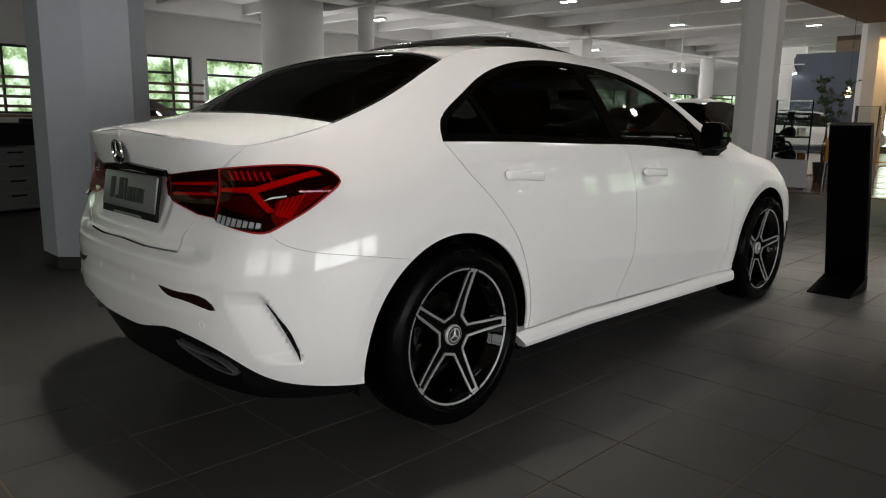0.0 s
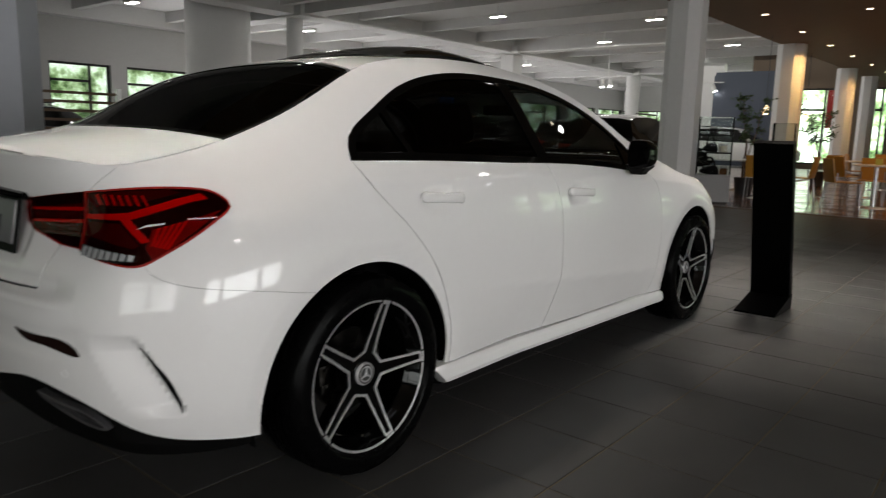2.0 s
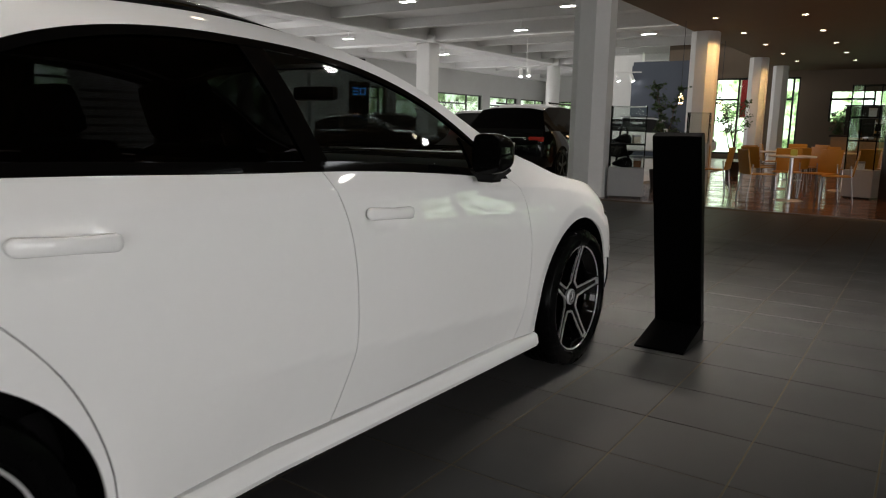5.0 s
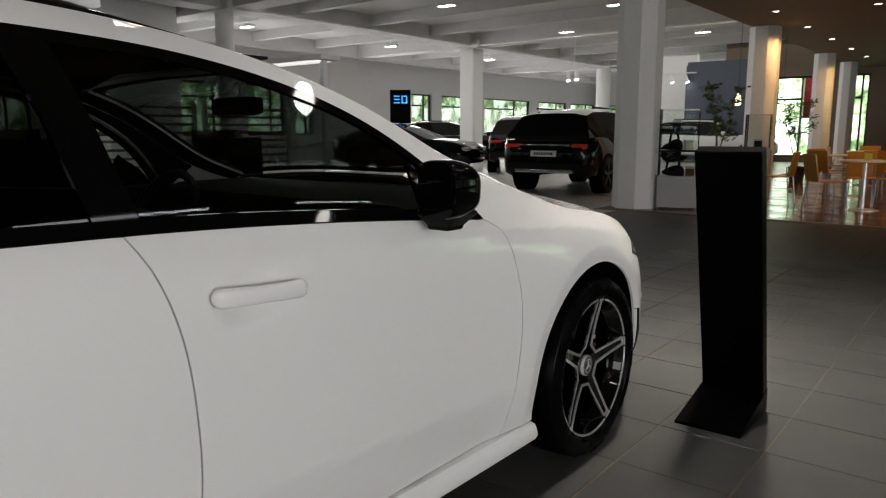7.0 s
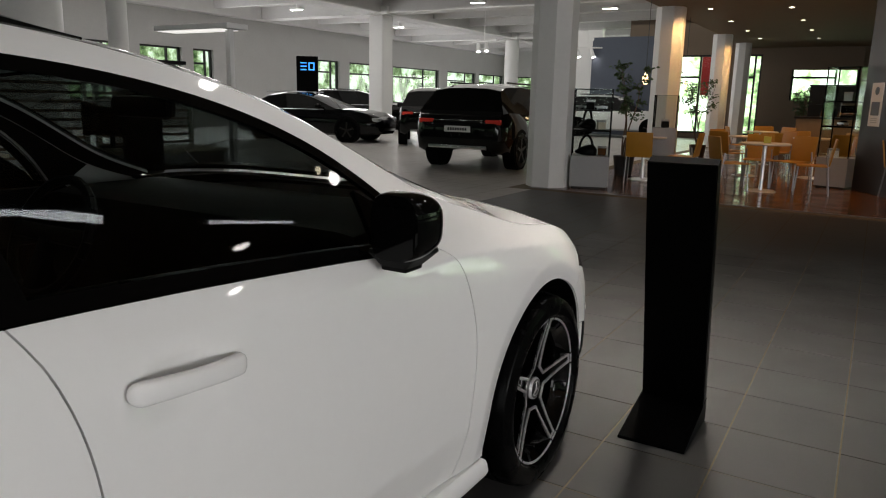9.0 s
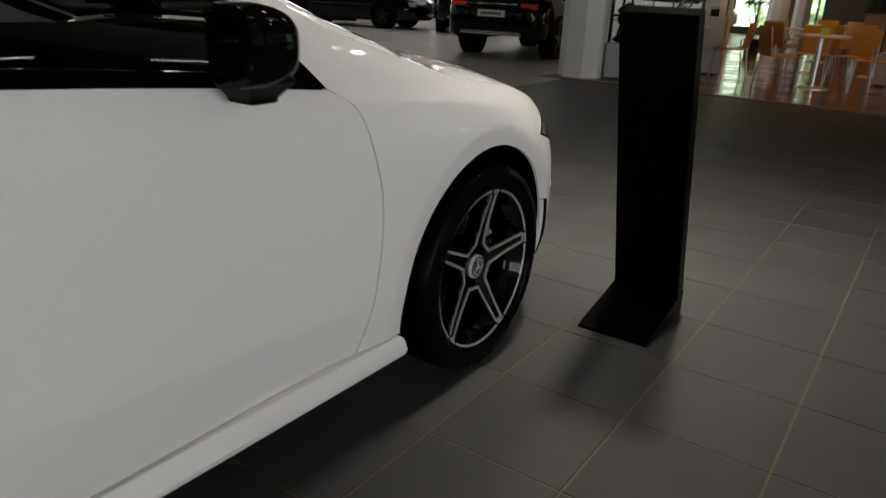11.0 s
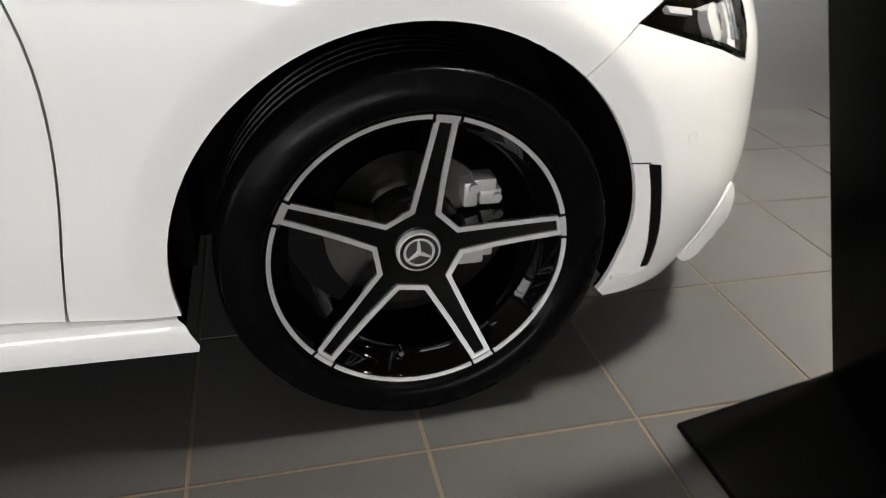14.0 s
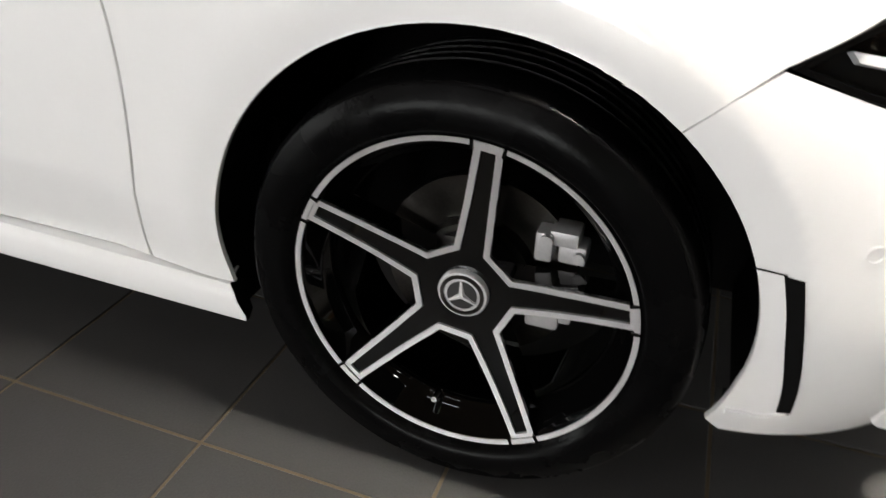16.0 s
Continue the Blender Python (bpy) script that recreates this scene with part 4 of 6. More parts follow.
for x in (-0.36, 0.36):
    seat(x, 1.18, 18, car)
    seat(x, 0.32, 20, car, 0.56)
part("dashboard", box((-0.68, 1.95, 0.62), (0.68, 2.46, 0.975), 0.08), M_CABIN, car, smooth=True)
wheel_bm = bmesh.new()
for i in range(24):
    a, b = 2 * math.pi * i / 24, 2 * math.pi * (i + 1) / 24
    add_tube(wheel_bm, (0.18 * math.cos(a), 0, 0.18 * math.sin(a)), (0.18 * math.cos(b), 0, 0.18 * math.sin(b)), 0.016, sides=8)
add_box(wheel_bm, (-0.17, -0.02, -0.02), (0.17, 0.02, 0.03), 0.01)
add_box(wheel_bm, (-0.03, -0.02, -0.17), (0.03, 0.02, 0.0), 0.01)
bmesh.ops.transform(wheel_bm, matrix=pose(-0.36, 1.80, 0.86, -25), verts=wheel_bm.verts)
part("steering_wheel", wheel_bm, M_CABIN, car, smooth=True)
part("inside_mirror", box((-0.12, 1.86, 1.22), (0.12, 1.90, 1.28), 0.02), M_CABIN, car, smooth=True)
part("headlining", box((-0.50, 0.25, 1.345), (0.50, 1.62, 1.352)), M_CABIN, car)
for s in (1, -1):
    for a, b in ((0.10, 1.02), (1.08, 2.1)):
        part("door_lining", box((s * 0.76 - 0.02, a, 0.76), (s * 0.76 + 0.02, b, 0.96), 0.02), M_CABIN, car, smooth=True)


# Door mirrors.
def door_mirror(s):
    bm = bmesh.new()
    bmesh.ops.create_uvsphere(bm, u_segments=32, v_segments=20, radius=1.0)
    for v in bm.verts:
        x, y, z = v.co
        f = lambda t, p: math.copysign(abs(t) ** p, t)
        x, y, z = f(x, 0.62 if x > 0 else 0.40), f(y, 0.72), f(z, 0.55)
        y = 0.085 * y if y > 0 else max(-0.045, 0.09 * y)
        taper = 1 - 1.5 * max(y, 0) - 0.16 * max(x, 0) ** 2
        v.co = (s * (0.925 + 0.060 * x), 1.805 + y, 1.030 + 0.072 * z * taper)
    if s < 0:
        bmesh.ops.reverse_faces(bm, faces=bm.faces)
    ob = part("door_mirror", bm, M_BLACK, car, "gloss black door mirror", smooth=True)
    bm = box((0.845, 1.775, 0.930), (0.965, 1.875, 0.980), 0.010)
    for v in bm.verts:
        if v.co.z < 0.955:
            v.co.x += (0.890 - v.co.x) * 0.45
            v.co.y += (1.835 - v.co.y) * 0.35
    bmesh.ops.scale(bm, vec=(s, 1, 1), verts=bm.verts)
    part("mirror_arm", bm, M_SATIN, ob)
    part("mirror_glass", box((s * 0.924 - 0.050, 1.7565, 0.985), (s * 0.924 + 0.050, 1.7585, 1.075), 0.0008), M_BLACK, ob)


door_mirror(1)
door_mirror(-1)


# ---- rear lamps ----
LAMP = [(-0.935, 0.938), (-0.80, 0.949), (-0.66, 0.953), (-0.56, 0.949), (-0.495, 0.932), (-0.468, 0.905), (-0.50, 0.877), (-0.60, 0.818), (-0.68, 0.775), (-0.725, 0.754), (-0.80, 0.756), (-0.89, 0.772), (-0.935, 0.784)]
BAR = [(-0.932, 0.878), (-0.932, 0.866), (-0.775, 0.868), (-0.592, 0.914), (-0.535, 0.922), (-0.560, 0.936), (-0.640, 0.921), (-0.780, 0.886)]
LEG = [(-0.802, 0.870), (-0.770, 0.872), (-0.703, 0.817), (-0.728, 0.812)]
FIELD = [(-0.700, 0.845), (-0.500, 0.892), (-0.696, 0.768), (-0.716, 0.800)]
# A highlight on the lens, put in as a sliver of silver plastic.
GLINT = [(-0.745, 0.846), (-0.715, 0.858), (-0.665, 0.863), (-0.665, 0.859), (-0.714, 0.853)]


def tail_lamp(s):
    outer = curve(LAMP, 50)
    lamp = sheet("tail_lamp", outer, body, M_REDDARK, car, step=0.02, flange=0.012, out=0.0015, sides=(s,), label="red tail lamp with black and clear sections")
    kw = dict(step=0.02, sides=(s,))
    sheet("lamp_lens", outer, body, M_REDLENS, lamp, flange=0.009, out=0.0095, **kw)
    sheet("lamp_band", BAR, body, M_REDLIGHT, lamp, out=0.0060, flange=0.004, **kw)
    sheet("lamp_band", LEG, body, M_REDLIGHT, lamp, out=0.0070, flange=0.005, **kw)
    sheet("lamp_field", FIELD, body, M_RED, lamp, out=0.0040, flange=0.002, **kw)
    for i in range(5):
        t = 0.08 + 0.10 * i
        p, q = (-0.700 + 0.19 * t, 0.846 + 0.044 * t), (-0.712 + 0.10 * t, 0.806 - 0.02 * t)
        sheet("lamp_rib", [p, (p[0] + 0.008, p[1] + 0.001), (q[0] + 0.010, q[1]), q], body, M_REDLIGHT, lamp, flange=0.002, out=0.0055, **kw)
    sheet("lamp_glint", GLINT, body, M_SILVER, lamp, out=0.0105, flange=0.003, **kw)
    upper = [(-0.930, 0.930), (-0.80, 0.941), (-0.66, 0.945), (-0.62, 0.938), (-0.78, 0.905), (-0.930, 0.897)]
    sheet("lamp_field", upper, body, M_REDMID, lamp, out=0.0035, flange=0.002, **kw)
    low = [(-0.930, 0.858), (-0.80, 0.858), (-0.735, 0.806), (-0.75, 0.796), (-0.84, 0.812), (-0.930, 0.824)]
    sheet("lamp_field", low, body, M_REDMID, lamp, out=0.0035, flange=0.002, **kw)
    ribbon("lamp_rim", outer, 0.005, body, M_RED, lamp, out=0.0105, deep=0.010, sides=(s,))
    for i in range(7):
        u = -0.900 + 0.026 * i
        sheet("lamp_rib", [(u, 0.930), (u + 0.008, 0.931), (u + 0.028, 0.904), (u + 0.020, 0.904)], body, M_REDLIGHT, lamp, flange=0.002, out=0.0055, **kw)
    lens = [(-0.928, 0.802), (-0.928, 0.780), (-0.89, 0.770), (-0.80, 0.760), (-0.738, 0.766), (-0.752, 0.780), (-0.80, 0.790), (-0.86, 0.796)]
    clear = sheet("clear_lens", lens, body, M_SATIN, lamp, flange=0.006, out=0.0105, **kw)
    for i in range(8):
        u = -0.920 + 0.0225 * i
        a, b = 0.771 + 0.05 * max(0, -0.86 - u) - 0.02 * (u + 0.92), 0.800 - 0.10 * (u + 0.92)
        sheet("lens_rib", [(u, a), (u + 0.015, a - 0.001), (u + 0.019, b - 0.003), (u + 0.004, b)], body, M_CLEAR, clear, flange=0.003, out=0.0125, **kw)
    inner = [(-0.943, 0.936), (-1.10, 0.918), (-1.235, 0.900), (-1.255, 0.870), (-1.245, 0.835), (-1.15, 0.812), (-1.03, 0.790), (-0.943, 0.786)]
    ob = sheet("lid_lamp", inner, body, M_REDDARK, boot, flange=0.012, out=0.0015, label="inner red tail lamp on the boot lid", **kw)
    sheet("lamp_lens", inner, body, M_REDLENS, ob, flange=0.009, out=0.0095, **kw)
    sheet("lamp_field", [(-0.955, 0.905), (-1.22, 0.878), (-1.22, 0.840), (-0.955, 0.826)], body, M_REDMID, ob, flange=0.002, out=0.0035, **kw)
    for z in (0.895, 0.862):
        sheet("lamp_band", [(-0.950, z), (-1.21, z - 0.016), (-1.21, z - 0.023), (-0.950, z - 0.010)], body, M_REDLIGHT, ob, flange=0.003, out=0.0060, **kw)


tail_lamp(1)
tail_lamp(-1)

# Show plate, badge, handle strip on the boot.
sheet("plate_recess", [(-1.4902, 0.905), (-1.232, 0.893), (-1.225, 0.915), (-1.4902, 0.928)], body, M_BLACK, boot, step=0.03, out=0.012, sides=(1, -1))
plate_pos = pose(0, -0.792, 0.830, -9)
plate = part("show_plate", box((-0.228, -0.006, -0.062), (0.228, 0.006, 0.064), 0.005, plate_pos), M_PLATE, boot, "grey plastic show plate in a black holder", smooth=True)
part("plate_holder", box((-0.236, 0.0, -0.088), (0.236, 0.010, 0.070), 0.004, plate_pos), M_SATIN, plate)
bm = bmesh.new()
for x, w, h in ((-0.150, 0.042, 0.076), (-0.106, 0.020, 0.012), (-0.064, 0.042, 0.076), (-0.020, 0.016, 0.076), (0.018, 0.034, 0.050), (0.058, 0.028, 0.050), (0.096, 0.028, 0.050), (0.136, 0.034, 0.050)):
    add_box(bm, (x * 0.9 - w * 0.45, -0.009, -0.034), (x * 0.9 + w * 0.45, -0.005, -0.034 + h), 0, plate_pos)
part("lettering", bm, M_INK, plate)
part("holder_line", box((-0.12, -0.003, -0.086), (0.12, 0.002, -0.078), 0, plate_pos), M_PLATE, plate)


def ring_badge(radius, m, parent, name="badge"):
    """A plain chrome ring with three bars on a dark disc; it faces along local -y."""
    bm = bmesh.new()
    n = 40
    for i in range(n):
        a, b = 2 * math.pi * i / n, 2 * math.pi * (i + 1) / n
        add_tube(bm, (radius * math.cos(a), 0, radius * math.sin(a)), (radius * math.cos(b), 0, radius * math.sin(b)), radius * 0.11, sides=6)
    for k in range(3):
        a = radians(90 + 120 * k)
        add_tube(bm, (0, 0, 0), (radius * math.cos(a), 0, radius * math.sin(a)), radius * 0.17, radius * 0.06, 6)
    bmesh.ops.transform(bm, matrix=m, verts=bm.verts)
    ob = part(name, bm, M_CHROME, parent, "round chrome badge", smooth=True)
    bm = bmesh.new()
    add_tube(bm, (0, 0.004, 0), (0, 0.008, 0), radius * 0.98, sides=32)
    bmesh.ops.transform(bm, matrix=m, verts=bm.verts)
    part("badge_disc", bm, M_BLACK if name == "badge" else M_ALU, ob)
    return ob


ring_badge(0.040, pose(0, -0.826, 0.968, 6), boot)

# Reflectors, sensors, air slits and exhaust on the rear bumper.
for s in (1, -1):
    sheet("reflector", curve([(-1.165, 0.556), (-1.05, 0.550), (-0.91, 0.527), (-0.90, 0.518), (-1.0, 0.522), (-1.14, 0.540), (-1.165, 0.556)], 20)[:-1], body, M_REDDARK, rear_bumper, step=0.03, flange=0.004, out=0.004, sides=(s,), label="slim dark red reflector")
    slit = curve([(-0.735, 0.540), (-0.700, 0.490), (-0.662, 0.420), (-0.632, 0.355)], 12)
    back_edge = curve([(-0.735, 0.540), (-0.685, 0.490), (-0.645, 0.420), (-0.632, 0.355)], 12)[::-1]
    sheet("air_slit", slit + back_edge[1:-1], body, M_SHELL, rear_bumper, step=0.02, flange=0.004, out=0.004, sides=(s,))
    for u, z in ((-0.568, 0.587), (-0.954, 0.457), (-1.345, 0.552)):
        ribbon("parking_sensor", arc(u, z, 0.0115, 0, 345, 20), 0.0022, body, M_WHITE, rear_bumper, out=0.0012, deep=0.003, sides=(s,))
    tip = curve([(-1.125, 0.372), (-1.00, 0.352), (-0.885, 0.312), (-0.868, 0.290), (-0.90, 0.285), (-1.02, 0.315), (-1.115, 0.352)], 26)
    tip_fn = lambda u, z, o=0.0: body(u, z, o - 0.012)
    ob = ribbon("exhaust_tip", tip, 0.008, tip_fn, M_STEEL, rear_bumper, out=0.0, deep=0.05, sides=(s,), step=0.02, label="chrome exhaust trim")
    sheet("exhaust_hole", tip, tip_fn, M_SHELL, ob, step=0.04, flange=0, out=-0.02, sides=(s,))

# Front details.
for s in (1, -1):
    slit = curve([(3.145, 0.466), (3.159, 0.415), (3.172, 0.367), (3.191, 0.300), (3.208, 0.234)], 14) + curve([(3.188, 0.235), (3.172, 0.295), (3.153, 0.36), (3.139, 0.415), (3.122, 0.469)], 14)
    sheet("air_slit", slit, body, M_SHELL, front_bumper, step=0.02, flange=0.004, out=0.003, sides=(s,))
    seam = [(3.088, 0.474), (3.126, 0.472), (3.126, 0.4695), (3.088, 0.4715)]
    sheet("insert_seam", seam, body, M_SATIN, front_bumper, step=0.02, flange=0.0, out=0.0012, sides=(s,))
    ribbon("parking_sensor", arc(3.212, 0.506, 0.0115, 0, 345, 20), 0.0022, body, M_WHITE, front_bumper, out=0.0012, deep=0.003, sides=(s,))
    lip = curve([(3.362, 0.214), (3.380, 0.266), (3.405, 0.312), (3.440, 0.352), (3.456, 0.330), (3.466, 0.280), (3.458, 0.228), (3.432, 0.192), (3.392, 0.174), (3.366, 0.186)], 32)
    flare = lambda u, z, o=0.0: body(u, z, o + 0.026 * np.clip(((u - 3.366) * 0.87 - (z - 0.225) * 0.49) / 0.070, 0, 1) ** 1.1)
    sheet("front_blade", lip, flare, M_PAINT, front_bumper, step=0.014, flange=0.022, out=0.0025, sides=(s,))
    ledge = curve([(3.120, 0.225), (3.150, 0.224), (3.185, 0.225), (3.206, 0.232), (3.208, 0.225), (3.185, 0.218), (3.150, 0.217), (3.120, 0.218)], 26)
    sheet("insert_ledge", ledge, body, M_PAINT, front_bumper, step=0.014, flange=0.01, out=0.005, sides=(s,))
    head = curve([(3.072, 0.702), (3.16, 0.747), (3.28, 0.765), (3.37, 0.756), (3.418, 0.745)], 16) + [(3.409, 0.725), (3.397, 0.67)] + curve([(3.376, 0.611), (3.27, 0.648), (3.15, 0.678), (3.072, 0.702)], 12)[:-1]
    hl = sheet("headlamp", head, body, M_BLACK, car, step=0.025, flange=0.03, out=-0.045, sides=(s,), label="clear headlamp with black and chrome inside")
    sheet("lamp_cover", head, body, M_PANE, hl, step=0.025, flange=0.012, out=0.001, sides=(s,)).visible_shadow = False
    ribbon("lamp_rim", head, 0.006, body, M_BLACK, hl, out=0.0015, deep=0.01, sides=(s,))
    kw = dict(step=0.02, sides=(s,))
    sheet("projector", [(3.250, 0.690), (3.253, 0.704), (3.262, 0.711), (3.284, 0.712), (3.289, 0.706), (3.294, 0.664), (3.290, 0.654), (3.278, 0.650), (3.266, 0.657), (3.258, 0.668)], body, M_LAMPGREY, hl, flange=0.03, out=-0.010, **kw)
    sheet("projector_lens", [(3.299, 0.702), (3.312, 0.700), (3.318, 0.668), (3.304, 0.660)], body, M_CHROME, hl, flange=0.03, out=-0.016, **kw)
    for u, w in ((3.322, 0.013), (3.345, 0.008), (3.366, 0.008)):
        sheet("lamp_strip", [(u, 0.708), (u + w, 0.706), (u + w + 0.006, 0.640), (u + 0.004, 0.644)], body, M_CLEAR if w < 0.012 else M_SILVER, hl, flange=0.02, out=-0.012, **kw)
    sheet("lamp_foot", [(3.316, 0.652), (3.352, 0.643), (3.354, 0.630), (3.316, 0.640)], body, M_SILVER, hl, flange=0.01, out=-0.010, **kw)
    sheet("day_strip", [(3.136, 0.718), (3.206, 0.709), (3.206, 0.699), (3.146, 0.707)], body, M_SILVER, hl, flange=0.012, out=-0.014, **kw)
    sheet("day_strip", curve([(3.17, 0.744), (3.28, 0.757), (3.37, 0.747), (3.404, 0.730), (3.39, 0.705), (3.35, 0.728), (3.27, 0.736)], 22), body, M_CLEAR, hl, flange=0.012, out=-0.012, **kw)


# ---- wheels ----
def wheel(s, y, spin, front):
    """An 18-inch black wheel with five double spokes edged in bare metal; its axle runs along x."""
    w = new("wheel")
    w.parent = car
    w.matrix_basis = pose(s * 0.775, y, 0.330)
    tagged(w, "black alloy wheel with five silver-edged spokes")
    side = lambda bm: bmesh.ops.transform(bm, matrix=Matrix.Diagonal((s, 1, 1, 1)), verts=bm.verts) if s < 0 else None
    tyre = [(0.238, -0.105), (0.262, -0.112), (0.290, -0.113), (0.314, -0.104), (0.325, -0.088), (0.329, -0.06)]
    grooves = []
    for g in (-0.045, -0.015, 0.015, 0.045):
        grooves += [(0.330, g - 0.006), (0.323, g - 0.004), (0.323, g + 0.004), (0.330, g + 0.006)]
    tyre += grooves + [(0.329, 0.06), (0.325, 0.088), (0.3195, 0.097), (0.3165, 0.1015), (0.3135, 0.1025), (0.300, 0.1095), (0.286, 0.1125), (0.272, 0.1125), (0.262, 0.1095), (0.2575, 0.104), (0.2545, 0.098), (0.249, 0.094)]
    bm = lathe(tyre, 96, "x")
    side(bm)
    part("tyre", bm, M_RUBBER, w, smooth=True)
    bm = lathe([(0.2515, 0.0935), (0.2500, 0.0965), (0.2440, 0.0955), (0.2390, 0.088), (0.229, 0.066), (0.219, 0.052), (0.2145, 0.047), (0.2130, 0.041), (0.2165, 0.034), (0.220, 0.0), (0.222, -0.09)], 96, "x")
    side(bm)
    part("rim", bm, M_RIMBLACK, w, smooth=True)
    bm = lathe([(0.2500, 0.0968), (0.2496, 0.0982), (0.2425, 0.0968), (0.2420, 0.0950)], 120, "x")
    side(bm)
    part("rim_edge", bm, M_ALU, w, smooth=True)
    # The star of spokes, in the wheel's plane: a forwards, b up.
    star = []
    for k in range(5):
        th = radians(spin + 72 * k)
        for r, off in ((0.079, -19.3), (0.150, -8.4), (0.2455, -4.35), (0.2455, 4.35), (0.150, 8.4), (0.079, 19.3)):
            a = th + radians(off)
            star.append((r * math.cos(a), r * math.sin(a)))
    face = lambda a, b, o=0.0: np.stack([s * (0.060 + 0.034 * np.clip(np.hypot(a, b) / 0.2455, 0, 1) ** 1.6 + o), a, b], -1)
    fl = dense(star, 0.02)
    verts, faces = [], []
    A = np.array(fl)
    for loop2, o in ((A, -0.002), (A, -0.05)):
        verts += list(face(loop2[:, 0], loop2[:, 1], o))
    n = len(fl)
    for k in range(n):
        l = (k + 1) % n
        faces.append((k, n + k, n + l, l) if s > 0 else (l, n + l, n + k, k))
    sp = link("spokes", verts, faces, M_RIMBLACK, w, smooth=False)
    me = sheet_mesh("spoke_face", star, lambda a, b, o=0.0: face(a, b, o), 0.03, M_RIMBLACK, 0, -0.004, (1,))
    if s < 0:
        me.flip_normals()
    f = new("spoke_face", me)
    f.parent = w
    edge = ribbon("spoke_edge", star, 0.0090, face, M_ALU, w, out=0.0, deep=0.008, step=0.015, label="bare aluminium spoke edging")
    # Gaps of the ring beside the tips, hub and bolts.
    for k in range(5):
        for d in (-5.0, 5.0):
            bm = box((0.090, 0.238, -0.0022), (0.0992, 0.2505, 0.0022), 0, Matrix.Rotation(radians(spin + 72 * k + d), 4, "X"))
            side(bm)
            part("rim_notch", bm, M_RIMBLACK, w)
    bm = lathe([(0.0, 0.040), (0.060, 0.040), (0.074, 0.052), (0.074, 0.0)], 40, "x")
    side(bm)
    part("hub", bm, M_RIMBLACK, w, smooth=True)
    bm = lathe([(0.0, 0.066), (0.020, 0.067), (0.0265, 0.0665), (0.0275, 0.068), (0.036, 0.0675), (0.038, 0.065), (0.038, 0.04)], 48, "x")
    side(bm)
    cap = part("hub_cap", bm, M_CAP, w, "silver hub cap", smooth=True)
    bm = lathe([(0.0270, 0.0672), (0.0330, 0.0672), (0.0330, 0.0686), (0.0270, 0.0686)], 48, "x")
    side(bm)
    part("cap_ring", bm, M_DISC, cap)
    bm = bmesh.new()
    add_tube(bm, (0.0660, 0, 0), (0.0688, 0, 0), 0.0222, sides=32)
    side(bm)
    part("cap_disc", bm, M_INK, cap)
    bm = bmesh.new()
    for k in range(3):
        a = radians(spin + 12 + 120 * k)
        add_tube(bm, (0.0690, 0, 0), (0.0690, 0.023 * math.cos(a), 0.023 * math.sin(a)), 0.0050, 0.0018, 6)
    side(bm)
    part("cap_bars", bm, M_CAP, cap)
    for k in range(5):
        a = radians(spin + 36 + 72 * k)
        bm = tube((0.03, 0.056 * math.cos(a), 0.056 * math.sin(a)), (0.056, 0.056 * math.cos(a), 0.056 * math.sin(a)), 0.0095, 0.0085, 6)
        side(bm)
        part("wheel_bolt", bm, M_DISC, w)
    a = radians(261)
    bm = tube((0.055, 0.205 * math.cos(a), 0.205 * math.sin(a)), (0.085, 0.198 * math.cos(a), 0.198 * math.sin(a)), 0.006, 0.0045, 10)
    side(bm)
    part("valve", bm, M_CHROME, w, smooth=True)
    r = 0.150 if front else 0.140
    bm = lathe([(0.07, 0.012), (0.085, 0.012), (0.088, -0.012), (r, -0.012), (r, -0.034), (0.07, -0.034)], 64, "x")
    side(bm)
    part("brake_disc", bm, M_DISC, w, smooth=True)
    if front:
        blocks = [((-0.03, 0.086, 0.052), (0.020, 0.112, 0.098)), ((-0.03, 0.104, 0.078), (0.016, 0.146, 0.102)), ((-0.03, 0.118, 0.050), (0.010, 0.158, 0.080)), ((-0.03, 0.082, -0.066), (0.014, 0.132, -0.034)), ((-0.03, 0.118, -0.054), (0.010, 0.150, -0.022))]
        pins = [(0.103, 0.088, 0.026, 0.009), (0.148, 0.066, 0.018, 0.008)]
    else:
        blocks = [((-0.03, -0.150, -0.02), (0.015, -0.112, 0.045)), ((-0.03, -0.140, -0.05), (0.012, -0.105, -0.02))]
        pins = [(-0.128, 0.03, 0.022, 0.008)]
    bm = bmesh.new()
    add_box(bm, *blocks[0], 0.006)
    side(bm)
    caliper = part("brake_caliper", bm, M_CALIPER if front else M_DISC, w, "grey brake caliper", smooth=True)
    for lo, hi in blocks[1:]:
        bm = box(lo, hi, 0.006)
        side(bm)
        part("caliper_block", bm, M_CALIPER if front else M_DISC, caliper, smooth=True)
    for y1, z1, h, r1 in pins:
        bm = tube((0.0, y1, z1), (h, y1, z1), r1, sides=12)
        side(bm)
        part("caliper_pin", bm, M_CALIPER if front else M_DISC, caliper, smooth=True)


for s in (1, -1):
    wheel(s, 0.0, 75, False)
    wheel(s, 2.729, 82.5, True)

